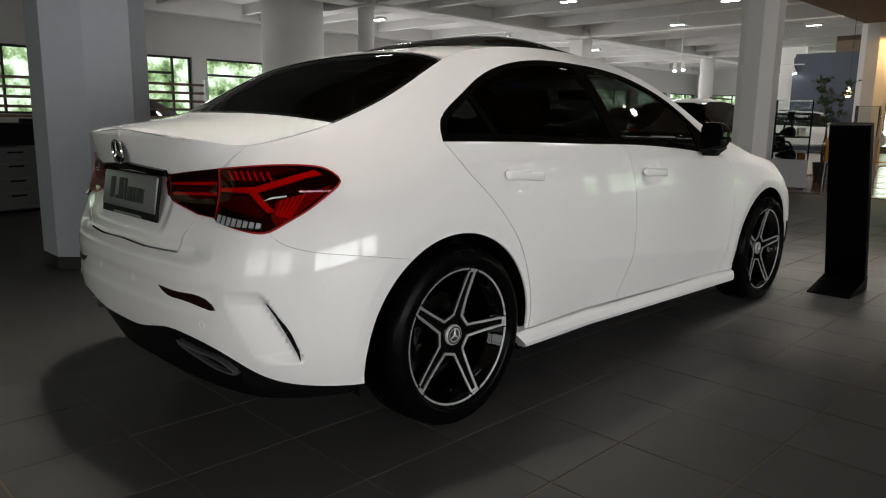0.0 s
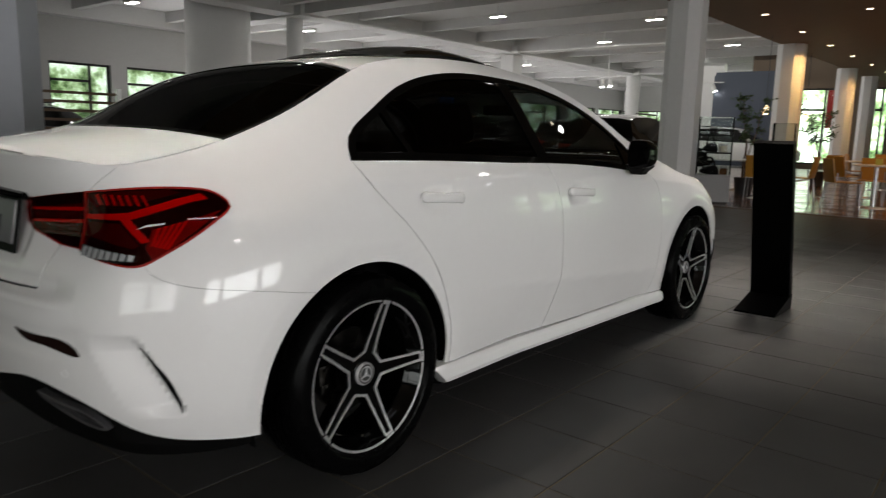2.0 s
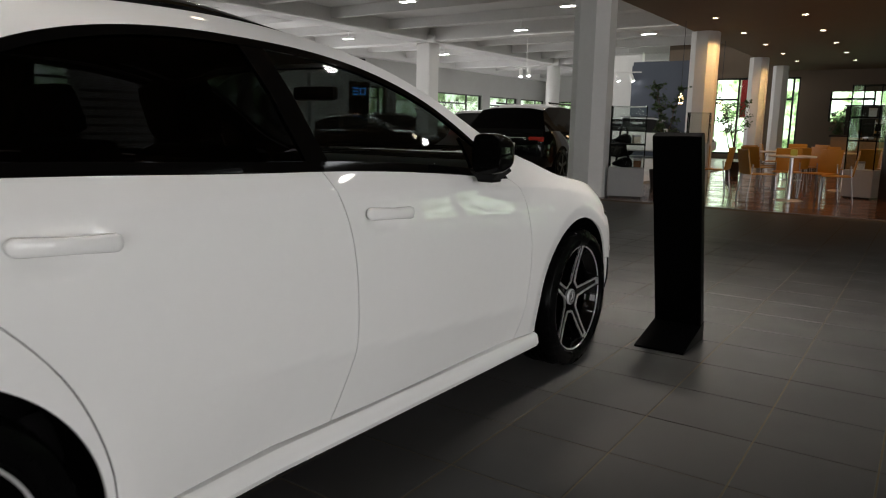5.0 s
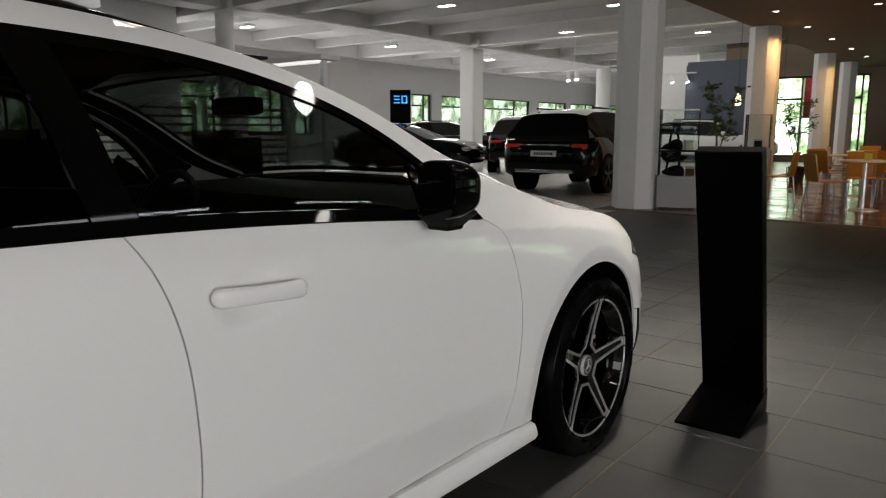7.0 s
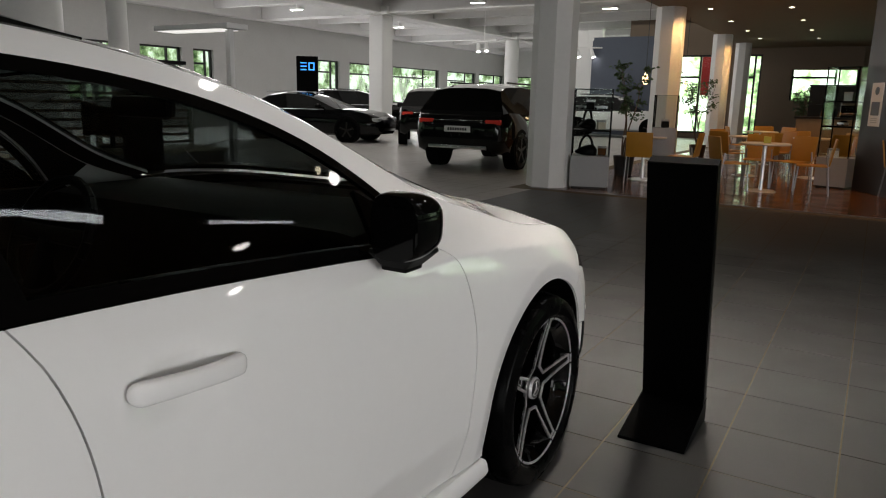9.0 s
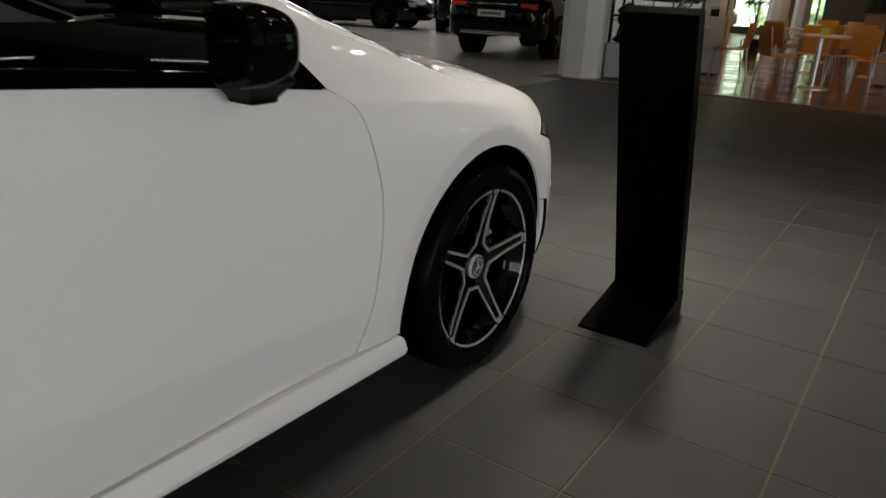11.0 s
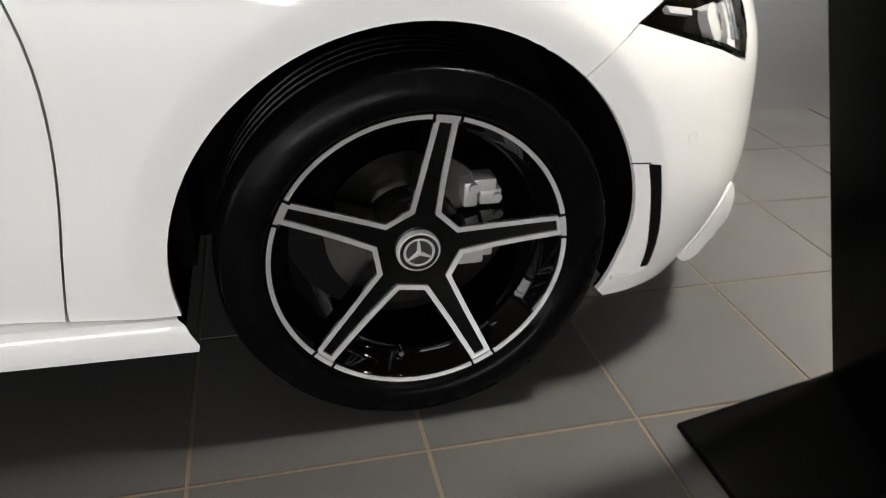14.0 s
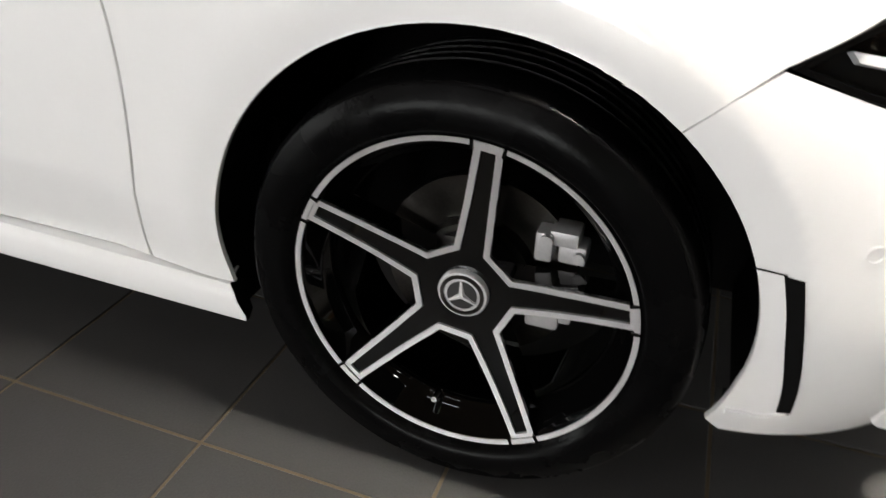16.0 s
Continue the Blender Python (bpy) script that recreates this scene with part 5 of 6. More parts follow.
# ---- the black stele ----
stele = thing("info_stele", (1.13, 3.40, 0), "leaning matt black information stele on a wedge foot", "display stand")
lean = [(1.010, 3.495, 0.085), (1.262, 3.485, 0.085), (1.300, 3.065, 1.095), (1.068, 3.065, 1.095)]
off = Vector((0.0, 0.055, 0.02))
bm = bmesh.new()
f0 = [bm.verts.new(Vector(p) - Vector((1.13, 3.40, 0))) for p in lean]
f1 = [bm.verts.new(Vector(p) + off - Vector((1.13, 3.40, 0))) for p in lean]
bm.faces.new(f0)
bm.faces.new(f1[::-1])
for i in range(4):
    j = (i + 1) % 4
    bm.faces.new((f0[j], f0[i], f1[i], f1[j]))
bmesh.ops.recalc_face_normals(bm, faces=bm.faces)
bmesh.ops.bevel(bm, geom=bm.edges[:], offset=0.003, segments=2, affect="EDGES")
part("panel", bm, M_STELE, stele)
bm = bmesh.new()
foot = [(1.003, 3.190, 0.0), (1.260, 3.193, 0.0), (1.262, 3.555, 0.0), (1.005, 3.555, 0.0), (1.003, 3.190, 0.012), (1.260, 3.193, 0.012), (1.262, 3.555, 0.10), (1.005, 3.555, 0.10)]
vs = [bm.verts.new(Vector(p) - Vector((1.13, 3.40, 0))) for p in foot]
for f in ((3, 2, 1, 0), (4, 5, 6, 7), (0, 1, 5, 4), (1, 2, 6, 5), (2, 3, 7, 6), (3, 0, 4, 7)):
    bm.faces.new([vs[i] for i in f])
bmesh.ops.recalc_face_normals(bm, faces=bm.faces)
bmesh.ops.bevel(bm, geom=bm.edges[:], offset=0.002, segments=1, affect="EDGES")
part("foot", bm, M_STELE, stele)

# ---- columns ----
column((-3.05, 0.15), 0.72, 3.48, "grey square column, shade put in its paint, with bevelled corners and black skirting", M_SHADEGREY)
column((-2.62, 11.05), 0.62, 3.48, "white column with bevelled corners")
column((-15.3, 24.0), 0.68, 4.42, "white square column under a beam", chamfer=0.06)
column((-15.5, 12.7), 0.50, 4.42, "white round column", sides=24)
column((-17.6, 11.40), 1.95, 4.95, "broad round white pier", sides=48)

# ---- lamps of the ceilings ----
M_OFFICEGREY = material("light grey office plastic", (0.42, 0.42, 0.43), 0.45, vary=0.04)


def spot_lamp(at, mat, label, group, r=0.055):
    """A round recessed lamp: ring and glowing disc."""
    ob = thing("ceiling_lamp", at, label, "lamp", group)
    part("lamp_ring", lathe([(r, -0.002), (r * 1.25, -0.004), (r * 1.3, 0.012)], 20), M_WHITE, ob, smooth=True)
    bm = bmesh.new()
    bmesh.ops.create_circle(bm, cap_ends=True, segments=20, radius=r)
    bmesh.ops.reverse_faces(bm, faces=bm.faces)
    bmesh.ops.translate(bm, vec=(0, 0, -0.005), verts=bm.verts)
    part("lens", bm, mat, ob)
    return ob


first = spot_lamp((-1.93, 13.1, 3.478), M_SPOT, "small warm recessed ceiling lamp", "recessed lamps")
for x, ys in ((-1.93, (-0.4, 2.3, 5.0, 7.7, 10.4, 15.8, 18.5, 21.2, 23.9, 26.6)), (-0.25, (-0.1, 2.6, 5.3, 8.0, 10.7, 13.4, 16.1, 18.8, 21.5, 24.2, 26.9)), (1.45, (5.6, 8.3, 11.0, 13.7, 16.4, 19.1)), (3.1, (8.3, 11.0, 13.7, 16.4, 19.1))):
    for y in ys:
        copy_thing(first, pose(x, y, 3.478))


# All out of view; the last two are fixtures added to suit the spot lights.
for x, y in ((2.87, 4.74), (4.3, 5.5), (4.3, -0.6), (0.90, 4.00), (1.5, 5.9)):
    spot_lamp((x, y, 3.478), M_LAMP, "bright recessed ceiling lamp, placed out of view", "bright recessed lamps", 0.11)


def hall_lamp(at):
    """A twin spotlight under the ribs: bracket, box and two glowing faces."""
    ob = thing("hall_lamp", at, "white twin spotlight fixed under the ceiling ribs", "lamp", "hall lamps")
    part("bracket", box((-0.014, -0.014, 0.08), (0.014, 0.014, 0.405)), M_WHITE, ob)
    part("housing", box((-0.27, -0.14, 0.0), (0.27, 0.14, 0.09), 0.02), M_WHITE, ob)
    for x in (-0.132, 0.132):
        bm = bmesh.new()
        bmesh.ops.create_circle(bm, cap_ends=True, segments=20, radius=0.125)
        bmesh.ops.reverse_faces(bm, faces=bm.faces)
        bmesh.ops.translate(bm, vec=(x, 0, -0.004), verts=bm.verts)
        part("lens", bm, M_LAMP, ob)
    return ob


first = hall_lamp((-18.0, 15.3, 4.55))
for x, y in ((-18.0, 2.1), (-18.0, 8.9), (-18.0, 22.2), (-18.0, 29.1), (-18.0, 35.9), (-10.5, 2.6), (-10.5, 9.4), (-10.5, 16.3), (-10.5, 23.0), (-10.5, 29.8), (-6.85, 5.45), (-6.85, 12.3), (-6.85, 19.1), (-6.85, 26.0)):
    copy_thing(first, pose(x, y, 4.55))


def strip_lamp(at, length, turn):
    ob = thing("strip_lamp", at, "slim white linear lamp under the low ceiling, out of view", "lamp", "strip lamps", turn)
    part("housing", box((-0.032, -length / 2, 0.0), (0.032, length / 2, 0.045), 0.006), M_OFFICEGREY, ob)
    part("diffuser", box((-0.023, -length / 2 + 0.02, -0.006), (0.023, length / 2 - 0.02, 0.0)), M_STRIP, ob)


for x, y in STRIPS:
    strip_lamp((x, y, 3.43), 1.25 if x < 5 else 1.9, 0)


def track_lamp(at, turn):
    ob = thing("track_lamp", at, "white track with two spotlights", "lamp", "track lamps", turn)
    part("track", box((-0.9, -0.03, 0.0), (0.9, 0.03, 0.05)), M_WHITE, ob)
    for x in (-0.45, 0.15):
        head = part("spot_head", tube((x, 0, -0.05), (x + 0.12, -0.06, -0.36), 0.07, 0.085), M_WHITE, ob, smooth=True)
        part("lens", tube((x + 0.121, -0.0605, -0.362), (x + 0.123, -0.0615, -0.366), 0.072), M_LAMP, head)
    part("rod", box((-0.01, -0.01, 0.05), (0.01, 0.01, 1.41)), M_WHITE, ob)


track_lamp((-11.9, 26.2, 3.55), -30)
track_lamp((-9.2, 30.4, 3.55), 20)


# ---- other cars of the hall, further off ----
SUV = [(-0.92, 0.74, 0.44, 0.78, 0.80), (-0.88, 0.86, 0.35, 0.92, 0.96), (-0.80, 0.91, 0.32, 1.05, 1.10), (-0.50, 0.93, 0.29, 1.07, 1.52), (-0.15, 0.94, 0.28, 1.06, 1.60), (0.6, 0.94, 0.27, 1.04, 1.63), (1.3, 0.94, 0.27, 1.02, 1.61), (1.75, 0.94, 0.27, 1.01, 1.50), (2.4, 0.93, 0.27, 1.00, 1.06), (2.8, 0.92, 0.27, 0.98, 1.03), (3.3, 0.89, 0.28, 0.91, 0.96), (3.6, 0.79, 0.32, 0.80, 0.84), (3.72, 0.60, 0.42, 0.66, 0.68)]
SALOON = [(-0.98, 0.70, 0.42, 0.78, 0.80), (-0.94, 0.82, 0.30, 0.92, 0.96), (-0.85, 0.88, 0.24, 0.97, 1.02), (-0.45, 0.91, 0.21, 0.98, 1.06), (0.15, 0.92, 0.20, 0.98, 1.36), (0.6, 0.92, 0.20, 0.97, 1.43), (1.1, 0.92, 0.20, 0.96, 1.43), (1.6, 0.92, 0.20, 0.95, 1.31), (2.35, 0.91, 0.20, 0.93, 0.98), (2.8, 0.90, 0.20, 0.89, 0.94), (3.3, 0.87, 0.20, 0.80, 0.86), (3.62, 0.76, 0.24, 0.68, 0.74), (3.75, 0.55, 0.34, 0.56, 0.60)]


def show_car(at, turn, paint, label, suv=False, plate_on=True):
    """A parked car: lofted body and roof, dark glass, wheels, lamps; local y runs forwards from the rear axle."""
    ob = thing("show_car", at, label, "car", "cars of the hall", turn)
    stations = SUV if suv else SALOON
    base, rear = 2.75, stations[0][0]
    nose, tall = stations[-1][0], max(st[4] for st in stations)
    deck = stations[2][3]
    rows = []
    for y, w, z0, zb, zr in stations:
        up = zr - zb
        x5 = w * 0.93 - 0.50 * max(up - 0.06, 0)
        half = [(w * 0.80, z0), (w * 0.96, z0 + 0.06), (w, z0 + 0.45 * (zb - z0)), (w * 0.985, z0 + 0.78 * (zb - z0)), (w * 0.935, zb), (x5, zb + up * 0.88), (x5 * 0.62, zb + up * 0.98), (0, zr)]
        rows.append([(x, y, z) for x, z in half] + [(-x, y, z) for x, z in half[-2::-1]])
    n = len(rows[0])
    verts = [v for r in rows for v in r]
    skin, panes = [], []
    for k in range(len(rows) - 1):
        cabin = stations[k][4] - stations[k][3] > 0.3 or stations[k + 1][4] - stations[k + 1][3] > 0.3
        slope = abs(stations[k][4] - stations[k + 1][4]) > 0.2
        for i in range(n - 1):
            f = (k * n + i, k * n + i + 1, (k + 1) * n + i + 1, (k + 1) * n + i)
            is_pane = cabin and (i in (4, n - 6) or (slope and 4 < i < n - 6))
            (panes if is_pane else skin).append(f[::-1])
    skin += [tuple(range(n)), tuple(range((len(rows) - 1) * n, len(rows) * n))[::-1]]
    for name, faces, mat in (("body", skin, paint), ("glasshouse", panes, M_BLACK)):
        used = sorted({i for f in faces for i in f})
        where = {i: k for k, i in enumerate(used)}
        link(name, [verts[i] for i in used], [[where[i] for i in f] for f in faces], mat, ob, smooth=True).data.set_sharp_from_angle(angle=radians(50))
    for s in (1, -1):
        part("roof_rail", tube((s * 0.60, 0.0, tall + 0.0), (s * 0.60, 1.3, tall + 0.0), 0.018, sides=8), M_CHROME if not suv else M_CARBLACK, ob)
        part("window_trim", box((s * 0.872 - 0.012, 0.0, deck - 0.045), (s * 0.872 + 0.012, 2.0, deck - 0.02)), M_CHROME, ob)
        part("tail_lamp", box((s * 0.68 - 0.15, rear + 0.02, deck - 0.20), (s * 0.68 + 0.17, rear + 0.20, deck - 0.10), 0.03), M_REDLIGHT, ob, smooth=True)
        part("headlamp", box((s * 0.62 - 0.16, nose - 0.30, deck - 0.36), (s * 0.62 + 0.16, nose - 0.06, deck - 0.24), 0.04), M_CLEAR, ob, smooth=True)
        part("mirror", box((s * 0.99 - 0.1, 1.80, deck - 0.02), (s * 0.99 + 0.1, 1.95, deck + 0.13), 0.04), paint, ob, smooth=True)
        for y in (0.0, base):
            part("wheel_arch", tube((s * 0.70, y, 0.37), (s * 0.938, y, 0.37), 0.395, sides=32), M_SHELL, ob)
            bm = lathe([(0.20, -0.11), (0.33, -0.11), (0.355, -0.08), (0.355, 0.08), (0.33, 0.11), (0.24, 0.115)], 32, "x")
            bmesh.ops.translate(bm, vec=(s * 0.84, y, 0.355), verts=bm.verts)
            tyre = part("tyre", bm, M_RUBBER, ob, smooth=True)
            for k in range(5):
                bm = box((0.085, -0.025, 0.03), (0.108, 0.025, 0.235), 0.004, pose(s * 0.84, y, 0.355) @ Matrix.Diagonal((s, 1, 1, 1)) @ Matrix.Rotation(2 * math.pi * k / 5, 4, "X"))
                part("rim_spoke", bm, M_DISC, tyre)
            part("hub", tube((s * 0.88, y, 0.355), (s * 0.945, y, 0.355), 0.05, sides=20), M_DISC, tyre)
    part("bumper_trim", box((-0.60, rear - 0.02, 0.40), (0.60, rear + 0.14, 0.47), 0.02), M_CHROME if suv else M_SATIN, ob, smooth=True)
    part("trim_bar", box((-0.50, rear + 0.0, deck - 0.13), (0.50, rear + 0.10, deck - 0.115)), M_CHROME, ob)
    if plate_on:
        pl = part("show_plate", box((-0.26, rear - 0.03, deck - 0.34), (0.26, rear + 0.03, deck - 0.23), 0.004), M_WHITE, ob)
        for i in range(8):
            part("letter_bar", box((-0.19 + i * 0.05, rear - 0.034, deck - 0.31), (-0.155 + i * 0.05, rear - 0.028, deck - 0.26)), M_INK, pl)
    return ob


M_CARBLACK = material("black car paint", (0.002, 0.002, 0.0025), 0.04, spec=0.42, vary=0.05)
M_CARWHITE = material("white off-road car paint", (0.75, 0.75, 0.74), 0.3, coat=1.0, vary=0.03)
M_CARSILVER = material("silver car paint", (0.42, 0.43, 0.44), 0.28, 0.55, coat=1.0, vary=0.03)
show_car((-5.05, 13.15, 0), 5, M_CARBLACK, "black off-road car seen from behind on the hall floor", True)
show_car((-14.4, 17.3, 0), -75, M_CARBLACK, "black saloon car with chrome window trim")
show_car((-17.9, 23.7, 0), -32, M_CARBLACK, "black estate car parked by the windows", True, False)
show_car((-9.4, 18.4, 0), 32, M_CARBLACK, "black car with red tail lamps", True)
show_car((-15.5, 30.5, 0), 30, M_CARSILVER, "silver car standing in the far rows", True)
show_car((-8.6, 28.6, 0), -80, M_CARWHITE, "white boxy off-road car", True, False)
show_car((-17.5, 5.0, 0), -70, M_CARSILVER, "silver car behind the slatted screens", True, False)
show_car((-19.0, 1.2, 0), -80, M_CARSILVER, "pale car near the window wall", False, False)

# ---- more columns and walls ----
for x, y, w in ((-2.68, 18.0, 0.62), (-2.79, 25.0, 0.55), (-2.70, 28.4, 0.5)):
    column((x, y), w, 3.48, "cream painted column at the cafe's edge", M_WHITE)
column((-15.1, 35.3), 0.72, 4.42, "white round column", sides=24)
setting("wall_slate", box((-9.2, 31.0, 0), (-9.0, 39.0, 3.9)), M_GREYWALL, "slate grey partition wall")
setting("wall_slate_front", box((-9.0, 30.58, 0), (-5.62, 30.66, 4.0)), M_GREYWALL, "slate grey partition wall")
setting("wall_bar", box((-1.4, 30.60, 0), (1.0, 30.69, 1.55)), M_CAFEWALL, "brown grey wall below the high cafe window")
setting("wall_bar_head", box((-1.4, 30.60, 2.66), (1.0, 30.69, 3.478)), M_CAFEWALL, "brown grey wall above the high cafe window")
setting("wall_cafe_top", box((-7.6, 31.0, 3.48), (EDGE - 0.45, 31.3, 4.95)), M_CAFEWALL, "brown grey wall above the cafe windows")
setting("wall_pier", box((-11.2, 32.5, 0), (-9.3, 32.8, 4.6)), M_WHITE, "white partition beside the slate wall")

# ---- display case by the column ----
M_DESK = material("beige desk top", (0.50, 0.44, 0.33), 0.45, vary=0.05)
def display_case(at, turn, w, d, plinth, high, shelf):
    ob = thing("display_case", at, "glass display case with small goods on a grey plinth", "display case", "glass cases", turn)
    part("plinth", box((-w / 2, -d / 2, 0.03), (w / 2, d / 2, plinth), 0.006), M_PLINTH, ob)
    part("base", box((-w / 2 + 0.03, -d / 2 + 0.03, 0), (w / 2 - 0.03, d / 2 - 0.03, 0.03)), M_FRAME, ob)
    for x in (-1, 1):
        for y in (-1, 1):
            part("post", box((x * (w / 2 - 0.012) - 0.008, y * (d / 2 - 0.012) - 0.008, plinth), (x * (w / 2 - 0.012) + 0.008, y * (d / 2 - 0.012) + 0.008, high)), M_SATIN, ob)
    for lo, hi in (((-w / 2, -d / 2, plinth), (w / 2, -d / 2 + 0.004, high)), ((-w / 2, d / 2 - 0.004, plinth), (w / 2, d / 2, high)), ((-w / 2, -d / 2, plinth), (-w / 2 + 0.004, d / 2, high)), ((w / 2 - 0.004, -d / 2, plinth), (w / 2, d / 2, high))):
        p = part("pane", box(lo, hi), M_CASE, ob)
        p.visible_shadow = False
    part("top_rim", box((-w / 2, -d / 2, high - 0.01), (w / 2, d / 2, high)), M_PANE, ob)
    for z in shelf:
        part("shelf", box((-w / 2 + 0.01, -d / 2 + 0.01, z - 0.012), (w / 2 - 0.01, d / 2 - 0.01, z + 0.012)), M_SATIN, ob)
    return ob


def goods(kind, at, turn=0, mat=None):
    mat = mat or M_SATIN
    if kind == "bag":
        ob = thing("bag", at, "black leather bag with a strap", "bag", "", turn)
        bm = bmesh.new()
        bmesh.ops.create_uvsphere(bm, u_segments=20, v_segments=12, radius=1)
        for v in bm.verts:
            v.co = (v.co.x * 0.17, v.co.y * 0.10, max(v.co.z, -0.55) * 0.10 * (1 + 0.5 * v.co.x) + 0.055)
        part("pouch", bm, mat, ob, smooth=True)
        bm = bmesh.new()
        pts = [(0.10 * math.cos(a), 0, 0.08 + 0.22 * math.sin(a)) for a in np.linspace(0, math.pi, 14)]
        for p, q in zip(pts, pts[1:]):
            add_tube(bm, p, q, 0.018, sides=8)
        part("strap", bm, mat, ob, smooth=True)
    elif kind == "box":
        ob = thing("gift_box", at, "small pale gift box", "box", "", turn)
        part("carton", box((-0.06, -0.05, 0), (0.06, 0.05, 0.14), 0.004), mat, ob)
        part("lid", box((-0.063, -0.053, 0.11), (0.063, 0.053, 0.145), 0.003), M_PLINTH, ob)
    else:
        ob = thing("model_car", at, "small silver model car", "model car", "", turn)
        part("body", box((-0.045, -0.11, 0.015), (0.045, 0.11, 0.055), 0.012), M_CARSILVER, ob, smooth=True)
        part("cabin", box((-0.036, -0.07, 0.05), (0.036, 0.05, 0.085), 0.012), M_BLACK, ob, smooth=True)
        for x in (-1, 1):
            for y in (-0.07, 0.07):
                part("wheel", tube((x * 0.038, y, 0.018), (x * 0.048, y, 0.018), 0.018), M_RUBBER, ob)
    return ob


CASE = (-2.05, 11.32, 0)
display_case(CASE, 19, 0.58, 0.50, 0.50, 1.50, (0.88, 1.18))
goods("bag", (-2.10, 11.25, 0.50), 20)
goods("model", (-2.20, 11.25, 1.194), 60)
goods("bag", (-2.12, 11.30, 0.894), 70)
goods("box", (-1.92, 11.36, 0.894), 35, M_DESK)
goods("box", (-2.05, 11.20, 1.194), 15, M_SATIN)
goods("model", (-1.95, 11.35, 1.194), 110)
goods("box", (-1.90, 11.42, 0.50), 10, M_WOOD)
display_case((1.22, 14.15, 0), -20, 0.50, 0.45, 0.50, 1.95, (1.0, 1.4))
goods("model", (1.22, 14.15, 1.014), 30)
goods("box", (1.15, 14.1, 0.50), 30, M_WHITE)
goods("box", (1.25, 14.15, 1.414), 0, M_CARSILVER)
display_case((-1.45, 13.35, 0), 10, 0.40, 0.35, 0.90, 1.45, ())
goods("box", (-1.45, 13.35, 0.90), 25, M_SATIN)

# ---- cafe furniture ----
M_SHELLWOOD = material("orange beech plywood", (0.38, 0.185, 0.018), 0.4, vary=0.18, scale=6, random_vary=0.5)
M_TABLE = material("pale table top", (0.55, 0.50, 0.43), 0.3, vary=0.04)


def cafe_chair(at, turn):
    """A plywood shell on four steel legs; it faces local y."""
    ob = thing("cafe_chair", at, "orange plywood cafe chair with chrome legs", "chair", "cafe chairs", turn)
    part("seat", box((-0.22, -0.20, 0.43), (0.22, 0.22, 0.447), 0.007), M_SHELLWOOD, ob, smooth=True)
    part("backrest", box((-0.21, -0.012, 0.0), (0.21, 0.012, 0.40), 0.008, pose(0, -0.215, 0.445, 10)), M_SHELLWOOD, ob, smooth=True)
    for x in (-0.19, 0.19):
        part("leg", tube((x, 0.19, 0.43), (x * 1.08, 0.22, 0), 0.011, sides=8), M_STEEL, ob, smooth=True)
        part("leg", tube((x, -0.18, 0.60), (x * 1.08, -0.25, 0), 0.011, sides=8), M_STEEL, ob, smooth=True)
    return ob


def cafe_table(at):
    ob = thing("cafe_table", at, "round pale cafe table on a steel pedestal", "table", "cafe tables")
    part("tabletop", lathe([(0.0, 0.715), (0.36, 0.715), (0.372, 0.725), (0.372, 0.737), (0.36, 0.745), (0.0, 0.745)], 40), M_TABLE, ob, smooth=True)
    part("pedestal", tube((0, 0, 0.015), (0, 0, 0.715), 0.032, sides=20), M_ALU, ob, smooth=True)
    part("foot", lathe([(0.0, 0.022), (0.20, 0.016), (0.23, 0.004), (0.23, 0.0)], 36), M_ALU, ob, smooth=True)
    return ob


table = cafe_table((0.27, 12.66, 0.003))
for x, y in ((-1.70, 13.05), (-0.35, 15.2), (0.75, 15.6), (-0.55, 18.4), (2.6, 13.2), (3.2, 16.0)):
    copy_thing(table, pose(x, y, 0.003))
chair = cafe_chair((0.95, 12.72, 0.003), 95)
for x, y, a in ((0.10, 13.35, 185), (-0.15, 12.25, -55), (0.62, 13.30, 150), (-1.62, 12.55, 10), (-1.05, 13.1, 90), (-1.55, 13.75, 190), (-0.62, 14.75, -30), (-0.05, 14.80, 40), (-0.75, 15.55, -120), (0.10, 15.65, 140), (1.05, 15.15, 40), (1.15, 16.0, 130), (0.45, 16.15, 190),
                (-0.95, 18.1, -70), (-0.2, 18.7, 140), (-0.6, 19.0, 180), (2.1, 13.3, -90), (2.7, 13.8, 180), (3.0, 12.8, 60), (2.7, 16.0, -90), (3.3, 16.6, 180)):
    copy_thing(chair, pose(x, y, 0.003, 0, 0, a))
holder = thing("menu_stand", (0.30, 12.62, 0.748), "small yellow and green menu card on the table", "menu card")
part("card", prism([(-0.05, -0.02), (0.05, -0.02), (0.05, 0.02), (-0.05, 0.02)], 0, 0.10), material("yellow card", (0.5, 0.48, 0.08), 0.6, vary=0.1), holder)

# The dark pillar with its notice, and the counter behind.
M_DARKWOOD = material("dark brown veneer", (0.014, 0.009, 0.006), 0.45, vary=0.2, scale=5)
pillar = thing("dark_pillar", (1.95, 13.62, 0), "dark brown clad pillar with a white notice", "pillar", "", 26)
part("cladding", box((-0.26, -0.56, 0), (0.26, 0.56, 3.477), 0.01), M_DARKWOOD, pillar)
notice = thing("notice", (1.66, 13.27, 1.36), "white paper notice with a dark picture on the pillar", "notice", "", 26 - 90)
part("sheet", box((-0.17, -0.008, -0.32), (0.17, 0.0, 0.32)), M_WHITE, notice)
part("picture", box((-0.12, -0.011, -0.16), (0.12, -0.008, 0.04)), M_INK, notice)
part("dot", tube((0, -0.011, 0.20), (0, -0.008, 0.20), 0.06, sides=24), M_INK, notice)
bm = bmesh.new()
